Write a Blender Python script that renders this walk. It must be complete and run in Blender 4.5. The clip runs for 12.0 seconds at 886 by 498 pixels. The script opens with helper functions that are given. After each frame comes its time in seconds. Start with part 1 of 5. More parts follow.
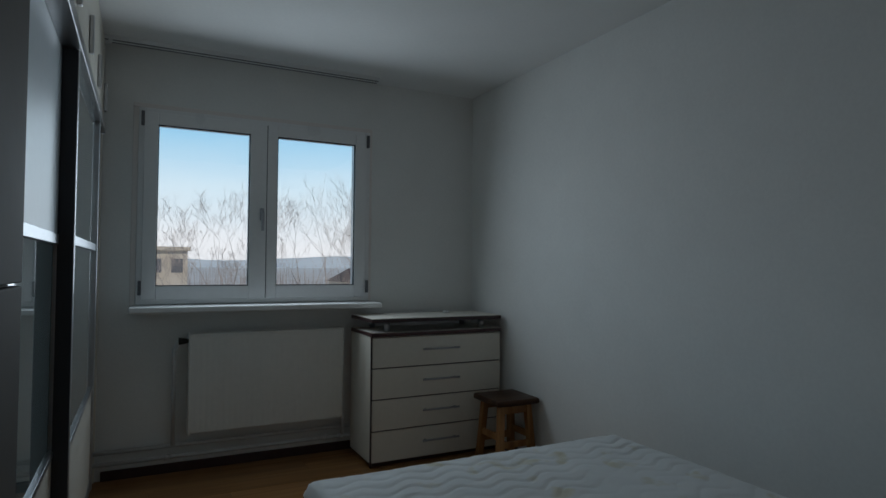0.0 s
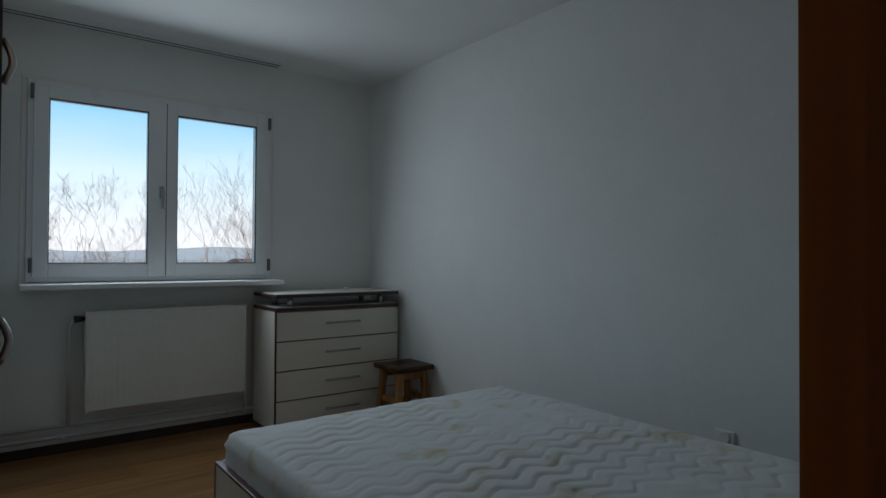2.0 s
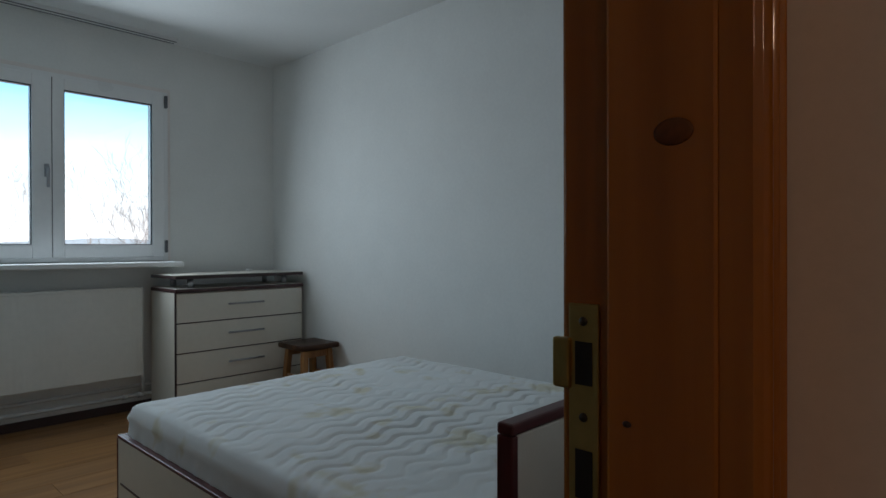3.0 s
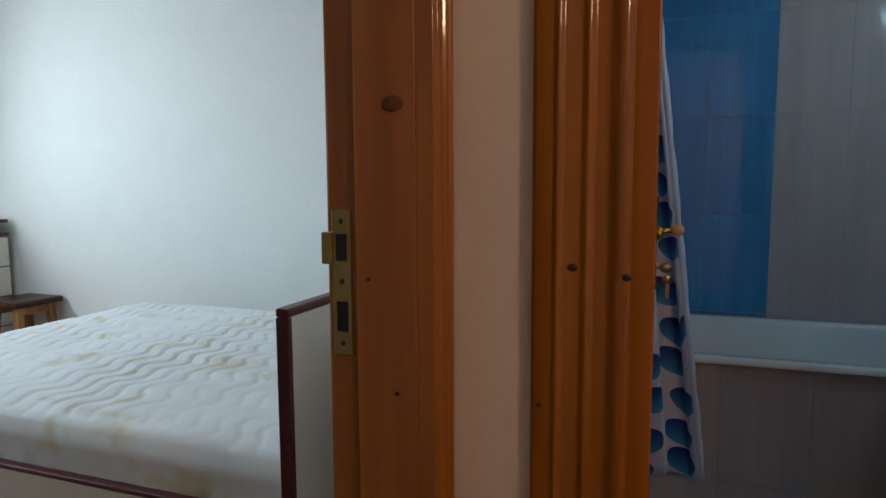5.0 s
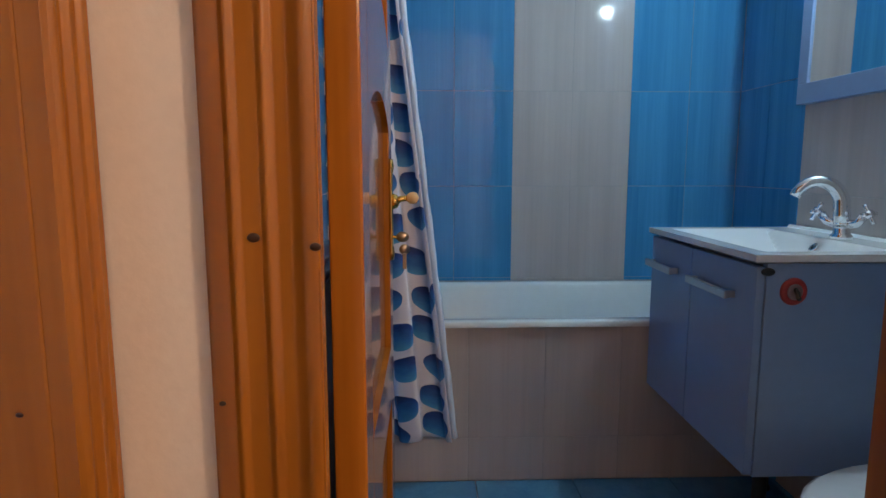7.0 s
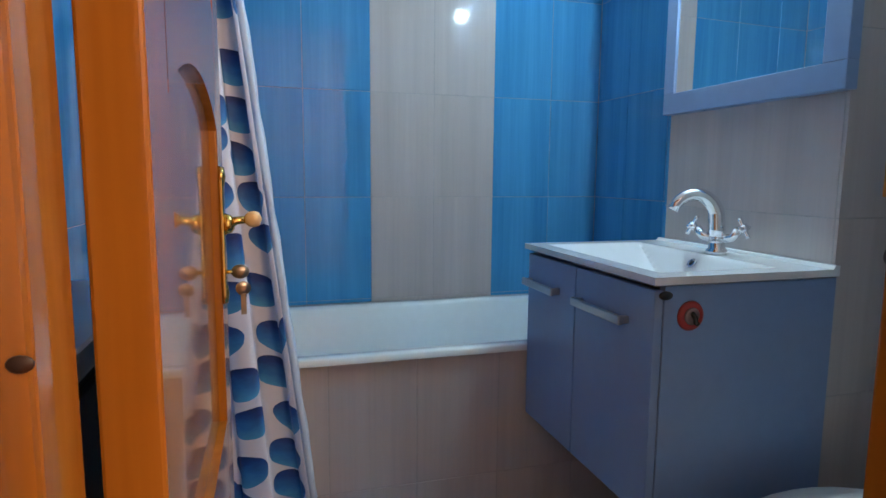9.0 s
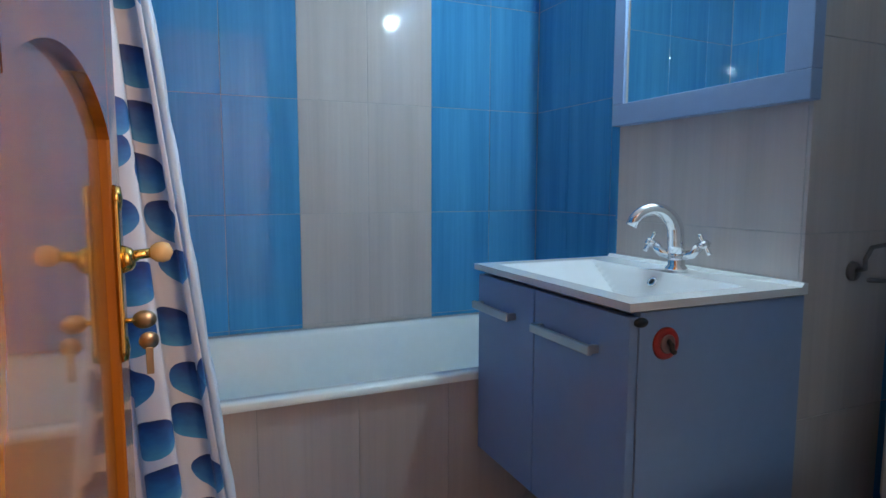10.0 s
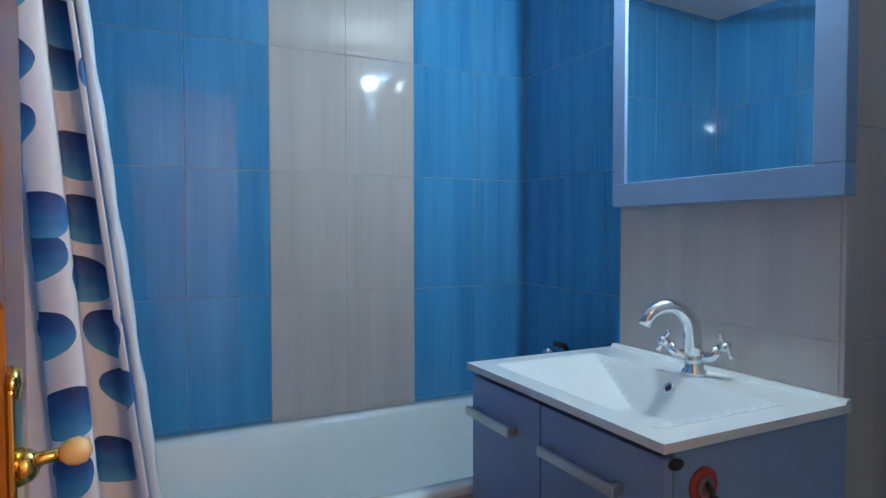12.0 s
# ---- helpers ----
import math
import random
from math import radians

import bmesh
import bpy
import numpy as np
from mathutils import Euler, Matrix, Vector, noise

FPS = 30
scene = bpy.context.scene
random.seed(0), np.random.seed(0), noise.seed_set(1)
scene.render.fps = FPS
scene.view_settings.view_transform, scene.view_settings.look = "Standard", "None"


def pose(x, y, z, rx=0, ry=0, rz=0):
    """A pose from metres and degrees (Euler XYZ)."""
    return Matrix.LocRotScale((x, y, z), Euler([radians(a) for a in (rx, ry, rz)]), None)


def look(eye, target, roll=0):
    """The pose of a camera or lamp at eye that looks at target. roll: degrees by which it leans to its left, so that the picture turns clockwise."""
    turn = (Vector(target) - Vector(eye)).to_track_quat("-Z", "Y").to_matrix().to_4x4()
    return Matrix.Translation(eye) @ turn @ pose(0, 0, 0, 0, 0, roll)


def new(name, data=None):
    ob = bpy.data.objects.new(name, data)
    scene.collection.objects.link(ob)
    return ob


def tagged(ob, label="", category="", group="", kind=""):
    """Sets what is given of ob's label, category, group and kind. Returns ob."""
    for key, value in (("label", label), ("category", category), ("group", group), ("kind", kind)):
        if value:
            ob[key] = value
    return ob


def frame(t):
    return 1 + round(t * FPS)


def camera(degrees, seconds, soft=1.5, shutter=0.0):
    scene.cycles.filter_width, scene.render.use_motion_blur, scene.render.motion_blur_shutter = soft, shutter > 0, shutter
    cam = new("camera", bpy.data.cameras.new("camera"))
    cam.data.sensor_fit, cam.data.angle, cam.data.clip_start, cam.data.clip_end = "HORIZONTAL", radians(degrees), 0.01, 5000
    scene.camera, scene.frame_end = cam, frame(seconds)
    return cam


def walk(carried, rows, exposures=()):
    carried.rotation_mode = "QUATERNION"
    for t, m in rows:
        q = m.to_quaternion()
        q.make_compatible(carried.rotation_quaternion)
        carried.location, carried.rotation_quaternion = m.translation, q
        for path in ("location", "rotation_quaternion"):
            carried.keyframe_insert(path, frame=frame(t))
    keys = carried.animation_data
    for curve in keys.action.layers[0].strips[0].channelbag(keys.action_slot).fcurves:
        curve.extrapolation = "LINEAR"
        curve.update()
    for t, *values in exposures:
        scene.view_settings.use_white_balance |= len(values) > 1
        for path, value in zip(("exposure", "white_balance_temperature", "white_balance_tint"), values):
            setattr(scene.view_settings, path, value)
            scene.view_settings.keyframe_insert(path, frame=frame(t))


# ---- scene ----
cam = camera(73.3, 12.0)
PATH = [
    (0, (0.486, 0.368, 1.242), (1.388, 2.152, 1.299), 0.5),
    (0.5, (0.443, 0.319, 1.237), (1.381, 2.085, 1.289), 0.5),
    (1, (0.404, 0.252, 1.218), (1.406, 1.983, 1.264), 0.5),
    (1.5, (0.346, 0.202, 1.165), (1.443, 1.874, 1.217), 0.3),
    (2, (0.285, 0.157, 1.156), (1.5, 1.746, 1.184), 0.3),
    (2.5, (0.203, 0.095, 1.113), (1.549, 1.574, 1.136), 0.3),
    (2.7, (0.21, 0.066, 1.096), (1.596, 1.508, 1.11), 0.1),
    (4.3, (0.002, -0.046, 1.074), (1.758, 0.904, 0.960), -0.4),
    (4.5, (-0.012, -0.060, 1.074), (1.782, 0.813, 0.942), -0.5),
    (5, (-0.032, -0.080, 1.063), (1.850, 0.570, 0.875), -0.3),
    (5.5, (-0.047, -0.091, 1.055), (1.891, 0.352, 0.841), -0.4),
    (6, (-0.032, -0.113, 1.053), (1.937, 0.138, 0.811), -0.3),
    (6.5, (0.018, -0.139, 1.051), (1.999, -0.051, 0.792), -0.3),
    (7, (0.079, -0.159, 1.044), (2.06, -0.225, 0.774), -0.0),
    (7.5, (0.13, -0.17, 1.042), (2.103, -0.36, 0.778), -0.0),
    (9.3, (0.397, -0.16, 1.052), (2.279, -0.794, 0.822), 0.3),
    (9.5, (0.431, -0.164, 1.052), (2.298, -0.849, 0.834), 0.1),
    (10, (0.511, -0.164, 1.06), (2.335, -0.958, 0.855), 0.1),
    (10.5, (0.568, -0.159, 1.081), (2.367, -1.011, 0.887), -0.0),
    (11, (0.626, -0.162, 1.116), (2.417, -1.038, 0.951), -0.1),
    (11.5, (0.671, -0.181, 1.14), (2.459, -1.071, 1.023), 0.3),
    (12, (0.684, -0.2, 1.175), (2.48, -1.078, 1.112), -0.1),
]
walk(cam, [(t, look(eye, target, roll)) for t, eye, target, roll in PATH],
     exposures=[(0, -1.63), (1.0, -1.64), (2.0, -1.35), (2.5, -1.0), (2.7, -0.9), (4.3, 0.45), (4.5, 0.55), (5.5, 1.05), (6.5, 1.85), (7.5, 2.4), (9.5, 2.65), (12, 2.55)])

# ---- world, sun, lamps ----
world = bpy.data.worlds.new("sky")
scene.world = world
world.use_nodes = True
wn = world.node_tree.nodes
sky = wn.new("ShaderNodeTexSky")
sky.sky_type, sky.sun_disc = "NISHITA", False
sky.sun_elevation, sky.sun_rotation = radians(48), radians(215)
sky.air_density, sky.dust_density, sky.ozone_density = 1.0, 0.3, 5.0
world.node_tree.links.new(sky.outputs[0], wn["Background"].inputs[0])
wn["Background"].inputs[1].default_value = 0.15

sun = new("sun", bpy.data.lights.new("sun", "SUN"))
sun.data.energy, sun.data.angle, sun.data.color = 5.0, radians(0.5), (1.0, 0.93, 0.83)
sun.matrix_world = look((-20, -30, 40), (0, 0, 0))


def point_lamp(name, place, watts, colour, radius):
    ob = new(name, bpy.data.lights.new(name, "POINT"))
    ob.data.energy, ob.data.color, ob.data.shadow_soft_size = watts, colour, radius
    ob.location = place
    return ob


HALL_LAMP = (-0.35, -1.03, 1.70)
BATH_LAMP = (1.62, -1.235, 1.945)
point_lamp("hall_light", HALL_LAMP, 7.2, (1.0, 0.67, 0.44), 0.07)
point_lamp("bath_light", BATH_LAMP, 4.0, (0.64, 0.88, 1.0), 0.010)

# added area lamp inside the panes, standing in for the sky's light through the window
sky_lamp = new("window_light", bpy.data.lights.new("window_light", "AREA"))
sky_lamp.data.shape, sky_lamp.data.size, sky_lamp.data.size_y = "RECTANGLE", 1.22, 0.96
sky_lamp.data.energy, sky_lamp.data.color = 26.0, (0.74, 0.885, 1.0)
sky_lamp.matrix_world = look((1.172, 4.150, 1.59), (1.172, 3.150, 1.40))


# ---- materials ----
def material(name, build):
    m = bpy.data.materials.new(name)
    m.use_nodes = True
    t = m.node_tree
    build(t, t.nodes["Principled BSDF"])
    return m


def node(t, kind, **values):
    n = t.nodes.new(kind)
    for k, v in values.items():
        n.inputs[k].default_value = v
    return n


def coords(t, scale, world_space=False):
    src = t.nodes.new("ShaderNodeNewGeometry").outputs["Position"] if world_space else t.nodes.new("ShaderNodeTexCoord").outputs["Object"]
    mp = t.nodes.new("ShaderNodeMapping")
    mp.inputs["Scale"].default_value = scale
    t.links.new(src, mp.inputs["Vector"])
    return mp.outputs["Vector"]


def noise_of(t, vec, scale, detail=4.0, rough=0.55):
    n = node(t, "ShaderNodeTexNoise", Scale=scale, Detail=detail, Roughness=rough)
    t.links.new(vec, n.inputs["Vector"])
    return n.outputs["Fac"]


def ramp_of(t, fac, stops):
    r = t.nodes.new("ShaderNodeValToRGB")
    e = r.color_ramp.elements
    while len(e) < len(stops):
        e.new(0.5)
    for el, (p, c) in zip(e, stops):
        el.position, el.color = p, (*c, 1)
    t.links.new(fac, r.inputs["Fac"])
    return r.outputs["Color"]


def mix_of(t, fac, a, b, blend="MIX"):
    n = t.nodes.new("ShaderNodeMix")
    n.data_type, n.blend_type = "RGBA", blend
    for sock, v in ((n.inputs[0], fac), (n.inputs[6], a), (n.inputs[7], b)):
        if isinstance(v, (int, float)):
            sock.default_value = v
        elif isinstance(v, tuple):
            sock.default_value = (*v, 1)
        else:
            t.links.new(v, sock)
    return n.outputs[2]


def math_of(t, op, a, b=0.0):
    n = t.nodes.new("ShaderNodeMath")
    n.operation = op
    for sock, v in ((n.inputs[0], a), (n.inputs[1], b)):
        if isinstance(v, (int, float)):
            sock.default_value = v
        else:
            t.links.new(v, sock)
    return n.outputs[0]


def bump(t, p, height, strength, distance=0.002):
    b = node(t, "ShaderNodeBump", Strength=strength, Distance=distance)
    t.links.new(height, b.inputs["Height"])
    t.links.new(b.outputs["Normal"], p.inputs["Normal"])


def plain(name, colour, rough=0.5, metal=0.0, vary=0.12, scale=30.0, relief=0.1, coat=0.0):
    def build(t, p):
        v = coords(t, (1, 1, 1), True)
        n1, n2 = noise_of(t, v, scale), noise_of(t, v, scale * 0.07, 3.0)
        n = math_of(t, "ADD", math_of(t, "MULTIPLY", n1, 0.5), math_of(t, "MULTIPLY", n2, 0.5))
        dark = tuple(c * (1 - vary) for c in colour)
        light = tuple(min(1.0, c * (1 + vary * 0.6)) for c in colour)
        t.links.new(ramp_of(t, n, [(0.3, dark), (0.7, light)]), p.inputs["Base Color"])
        r = math_of(t, "ADD", math_of(t, "MULTIPLY", n2, 0.16), rough - 0.08)
        t.links.new(r, p.inputs["Roughness"])
        p.inputs["Metallic"].default_value = metal
        p.inputs["Coat Weight"].default_value = coat
        if relief:
            bump(t, p, n1, relief)
    return material(name, build)


def wood(name, dark, mid, light, axis="z", rough=0.3, coat=0.4, scale=1.0, by_piece=0.0):
    def build(t, p):
        s = {"z": (30, 30, 1.4), "x": (1.4, 30, 30), "y": (30, 1.4, 30)}[axis]
        v = coords(t, tuple(a * scale for a in s), True)
        rnd = t.nodes.new("ShaderNodeObjectInfo").outputs["Random"]
        if by_piece:
            add = t.nodes.new("ShaderNodeVectorMath")
            add.operation = "ADD"
            t.links.new(v, add.inputs[0])
            t.links.new(math_of(t, "MULTIPLY", rnd, 40.0), add.inputs[1])
            v = add.outputs[0]
        wide = noise_of(t, v, 0.55, 3.0)
        fine = noise_of(t, v, 4.0, 5.0, 0.65)
        n = math_of(t, "ADD", math_of(t, "MULTIPLY", wide, 0.90), math_of(t, "MULTIPLY", fine, 0.10))
        c = ramp_of(t, n, [(0.3, dark), (0.5, mid), (0.72, light)])
        if by_piece:
            k = math_of(t, "ADD", math_of(t, "MULTIPLY", rnd, by_piece), 1 - by_piece * 0.5)
            g = t.nodes.new("ShaderNodeCombineColor")
            for i in range(3):
                t.links.new(k, g.inputs[i])
            c = mix_of(t, 1.0, c, g.outputs[0], "MULTIPLY")
        t.links.new(c, p.inputs["Base Color"])
        t.links.new(math_of(t, "ADD", math_of(t, "MULTIPLY", fine, 0.08), rough - 0.04), p.inputs["Roughness"])
        p.inputs["Specular IOR Level"].default_value = 0.15
        p.inputs["Coat Weight"].default_value, p.inputs["Coat Roughness"].default_value = coat, 0.06
        bump(t, p, fine, 0.012, 0.001)
    return material(name, build)


def glazed(name, dark, light, rough=0.07):
    """A glazed tile with upright brushed streaks, no two pieces quite alike."""
    def build(t, p):
        rnd = t.nodes.new("ShaderNodeObjectInfo").outputs["Random"]
        v = coords(t, (1, 1, 0.03), True)
        add = t.nodes.new("ShaderNodeVectorMath")
        add.operation = "ADD"
        t.links.new(v, add.inputs[0])
        t.links.new(math_of(t, "MULTIPLY", rnd, 9.0), add.inputs[1])
        fine = noise_of(t, add.outputs[0], 90.0, 4.0, 0.6)
        wide = noise_of(t, add.outputs[0], 14.0, 2.0)
        n = math_of(t, "ADD", math_of(t, "MULTIPLY", fine, 0.35), math_of(t, "MULTIPLY", wide, 0.65))
        t.links.new(ramp_of(t, n, [(0.30, dark), (0.70, light)]), p.inputs["Base Color"])
        p.inputs["Roughness"].default_value = rough
        wavy = noise_of(t, coords(t, (1, 1, 1), True), 7.0, 2.0)
        bump(t, p, math_of(t, "ADD", wavy, math_of(t, "MULTIPLY", fine, 0.02)), 0.06, 0.004)
    return material(name, build)


WHITE_WALL = plain("white_wall_paint", (0.78, 0.78, 0.76), 0.75, vary=0.05, scale=60, relief=0.12)
HALL_WALL = plain("cream_wall_paint", (0.78, 0.73, 0.70), 0.7, vary=0.05, scale=90, relief=0.2)
CEILING = plain("ceiling_paint", (0.80, 0.80, 0.79), 0.85, vary=0.04, scale=50, relief=0.1)
PVC = plain("white_plastic_frame", (0.80, 0.80, 0.80), 0.3, vary=0.04, relief=0.02)
GASKET_AND_SHADE = plain("dark_rubber_and_shade", (0.03, 0.03, 0.035), 0.6)
ENAMEL = plain("radiator_enamel", (0.80, 0.79, 0.75), 0.35, vary=0.05, relief=0.03)
PIPE = plain("painted_pipe", (0.62, 0.62, 0.62), 0.45, vary=0.15)
CREAM = plain("cream_laminate", (0.74, 0.70, 0.62), 0.4, vary=0.05, relief=0.03)
MAROON = plain("maroon_edging", (0.10, 0.022, 0.025), 0.4, vary=0.2, relief=0.03)
DARK_EDGE = plain("dark_edging", (0.045, 0.022, 0.022), 0.4, vary=0.2)
CHEST_EDGE = plain("dark_red_edging", (0.06, 0.020, 0.022), 0.4, vary=0.2)
SATIN = plain("satin_grey_metal", (0.42, 0.42, 0.44), 0.5, 0.7, vary=0.08)
STEEL = plain("brushed_steel", (0.55, 0.55, 0.56), 0.32, 1.0, vary=0.08)
ALU = plain("aluminium", (0.50, 0.51, 0.53), 0.36, 1.0, vary=0.08)
CHROME = plain("chrome", (0.80, 0.81, 0.83), 0.07, 1.0, vary=0.03, relief=0.0)
BRASS = plain("polished_brass", (0.78, 0.52, 0.16), 0.16, 1.0, vary=0.15, relief=0.03)
WORN_BRASS = plain("worn_brass", (0.50, 0.36, 0.13), 0.34, 1.0, vary=0.35, relief=0.15)
IRON = plain("dark_iron", (0.05, 0.045, 0.04), 0.5, 0.6)
PINE = wood("varnished_pine", (0.215, 0.073, 0.009), (0.325, 0.116, 0.014), (0.44, 0.168, 0.023), "z", 0.25, 0.7)
PINE_X = wood("varnished_pine_across", (0.215, 0.073, 0.009), (0.325, 0.116, 0.014), (0.44, 0.168, 0.023), "x", 0.25, 0.7)
KNOT = plain("pine_knot", (0.14, 0.045, 0.008), 0.5, vary=0.5, scale=160)
KNOT_DARK = plain("small_pine_knot", (0.035, 0.012, 0.006), 0.35, vary=0.4, scale=120)
STOOL_WOOD = wood("stool_pine", (0.17, 0.07, 0.025), (0.30, 0.14, 0.05), (0.42, 0.22, 0.09), "z", 0.4, 0.2)
STOOL_SEAT = wood("burnt_seat_wood", (0.018, 0.008, 0.004), (0.05, 0.02, 0.01), (0.10, 0.045, 0.02), "x", 0.42, 0.2, 0.8)
LAMINATE = wood("floor_laminate", (0.16, 0.07, 0.024), (0.26, 0.125, 0.045), (0.36, 0.19, 0.075), "x", 0.3, 0.15, 0.8, 0.25)
BLUE_TILE = glazed("blue_glazed_tile", (0.036, 0.222, 0.475), (0.086, 0.350, 0.635))
BEIGE_TILE = glazed("greige_glazed_tile", (0.45, 0.405, 0.395), (0.545, 0.495, 0.48))
GROUT = plain("grout", (0.42, 0.42, 0.42), 0.85, vary=0.3, scale=80)
TUB_WHITE = plain("bath_enamel", (0.74, 0.80, 0.81), 0.22, vary=0.04, relief=0.0, coat=0.3)
CERAMIC = plain("white_ceramic", (0.72, 0.735, 0.75), 0.14, vary=0.03, relief=0.0, coat=0.3)
LILAC = plain("blue_grey_laminate", (0.21, 0.315, 0.52), 0.36, vary=0.05, relief=0.03)
BLACK = plain("black_plastic", (0.012, 0.012, 0.014), 0.4)
RED = plain("red_plastic", (0.38, 0.035, 0.03), 0.35, vary=0.3)
KEY_METAL = plain("nickel_key", (0.48, 0.42, 0.34), 0.3, 1.0, vary=0.2)
KNOB_CREAM = plain("cream_knob", (0.72, 0.52, 0.28), 0.25, vary=0.08, coat=0.4)
BLUE_FLOOR = glazed("blue_floor_tile", (0.05, 0.20, 0.38), (0.09, 0.29, 0.48), 0.25)
GREY_METAL = plain("grey_hinge_cap", (0.12, 0.12, 0.13), 0.4)
SOCKET = plain("socket_plastic", (0.78, 0.78, 0.76), 0.35, vary=0.03)


def build_glass(t, p):
    p.inputs["Base Color"].default_value = (1, 1, 1, 1)
    p.inputs["Roughness"].default_value = 0.0
    p.inputs["Transmission Weight"].default_value = 1.0
    p.inputs["IOR"].default_value = 1.45


GLASS = material("window_glass", build_glass)


def build_mirror(t, p):
    p.inputs["Base Color"].default_value = (0.88, 0.90, 0.90, 1)
    p.inputs["Metallic"].default_value, p.inputs["Roughness"].default_value = 1.0, 0.015


MIRROR = material("silvered_mirror", build_mirror)


def build_lacquer(t, p):
    v = coords(t, (1, 1, 1), True)
    t.links.new(ramp_of(t, noise_of(t, v, 2.5), [(0.3, (0.32, 0.40, 0.41)), (0.7, (0.37, 0.45, 0.46))]), p.inputs["Base Color"])
    p.inputs["Roughness"].default_value, p.inputs["IOR"].default_value = 0.04, 1.7
    p.inputs["Coat Weight"].default_value = 1.0


WHITE_LACQUER = plain("white_glass_panel", (0.66, 0.73, 0.78), 0.38, vary=0.04, relief=0.0)
BROWN_LAM = plain("brown_laminate", (0.065, 0.050, 0.039), 0.75, vary=0.12, relief=0.03)
LACQUER = material("grey_back_painted_glass", build_lacquer)


def build_ticking(t, p):
    v = coords(t, (1, 1, 1), True)
    stains = noise_of(t, v, 4.2, 3.0, 0.6)
    weave = noise_of(t, v, 420.0, 2.0)
    c = ramp_of(t, stains, [(0.0, (0.72, 0.73, 0.72)), (0.57, (0.76, 0.765, 0.76)), (0.64, (0.66, 0.62, 0.50)), (0.74, (0.54, 0.48, 0.33))])
    t.links.new(c, p.inputs["Base Color"])
    p.inputs["Roughness"].default_value = 0.85
    p.inputs["Sheen Weight"].default_value = 0.25
    bump(t, p, weave, 0.25, 0.001)


TICKING = material("quilted_ticking", build_ticking)


def build_curtain(t, p):
    """White cloth printed with rounded brush blots that run from navy to light blue."""
    uv = t.nodes.new("ShaderNodeTexCoord").outputs["UV"]
    warp = node(t, "ShaderNodeTexNoise", Scale=11.0, Detail=3.0)
    t.links.new(uv, warp.inputs["Vector"])
    mixv = t.nodes.new("ShaderNodeVectorMath")
    mixv.operation = "MULTIPLY_ADD"
    t.links.new(warp.outputs["Color"], mixv.inputs[0])
    mixv.inputs[1].default_value = (0.016, 0.016, 0.0)
    t.links.new(uv, mixv.inputs[2])
    vor = t.nodes.new("ShaderNodeTexVoronoi")
    vor.voronoi_dimensions = "2D"
    vor.inputs["Scale"].default_value, vor.inputs["Randomness"].default_value = 8.8, 0.5
    t.links.new(mixv.outputs[0], vor.inputs["Vector"])
    inside = math_of(t, "LESS_THAN", vor.outputs["Distance"], 0.38)
    sub = t.nodes.new("ShaderNodeVectorMath")
    sub.operation = "SUBTRACT"
    t.links.new(mixv.outputs[0], sub.inputs[0])
    t.links.new(vor.outputs["Position"], sub.inputs[1])
    sep = t.nodes.new("ShaderNodeSeparateXYZ")
    t.links.new(sub.outputs[0], sep.inputs[0])
    wash = noise_of(t, uv, 40.0, 3.0)
    h = math_of(t, "ADD", math_of(t, "MULTIPLY", sep.outputs[1], 7.5), math_of(t, "ADD", math_of(t, "MULTIPLY", wash, 0.3), 0.38))
    ink = ramp_of(t, h, [(0.12, (0.09, 0.40, 0.66)), (0.48, (0.022, 0.16, 0.46)), (0.74, (0.010, 0.045, 0.22)), (0.94, (0.006, 0.014, 0.07))])
    cloth = (0.72, 0.74, 0.84)
    t.links.new(mix_of(t, inside, cloth, ink), p.inputs["Base Color"])
    p.inputs["Roughness"].default_value = 0.55
    bump(t, p, noise_of(t, uv, 260.0, 2.0), 0.1, 0.001)


CURTAIN = material("printed_shower_curtain", build_curtain)
HEM = plain("curtain_hem", (0.62, 0.72, 0.86), 0.55, vary=0.08)


# ---- mesh helpers ----
def mesh_of(bm, name, mat=None, smooth=False):
    me = bpy.data.meshes.new(name)
    bm.normal_update()
    bm.to_mesh(me)
    bm.free()
    if mat:
        me.materials.append(mat)
    if smooth:
        for f in me.polygons:
            f.use_smooth = True
    return me


def part(bm, name, mat, parent=None, place=(0, 0, 0), smooth=False):
    ob = new(name, mesh_of(bm, name, mat, smooth))
    ob.location = place
    if parent:
        ob.parent = parent
    return ob


def add_box(bm, lo, hi, bevel=0.0, segments=2):
    c = [(a + b) / 2 for a, b in zip(lo, hi)]
    s = [abs(b - a) for a, b in zip(lo, hi)]
    r = bmesh.ops.create_cube(bm, size=1.0, matrix=Matrix.Translation(c) @ Matrix.Diagonal((*s, 1)))
    if bevel:
        edges = list({e for v in r["verts"] for e in v.link_edges})
        bmesh.ops.bevel(bm, geom=edges, offset=bevel, segments=segments, profile=0.5, affect="EDGES")


def box(name, lo, hi, mat, parent=None, bevel=0.003, segments=2):
    bm = bmesh.new()
    add_box(bm, lo, hi, bevel, segments)
    return part(bm, name, mat, parent)


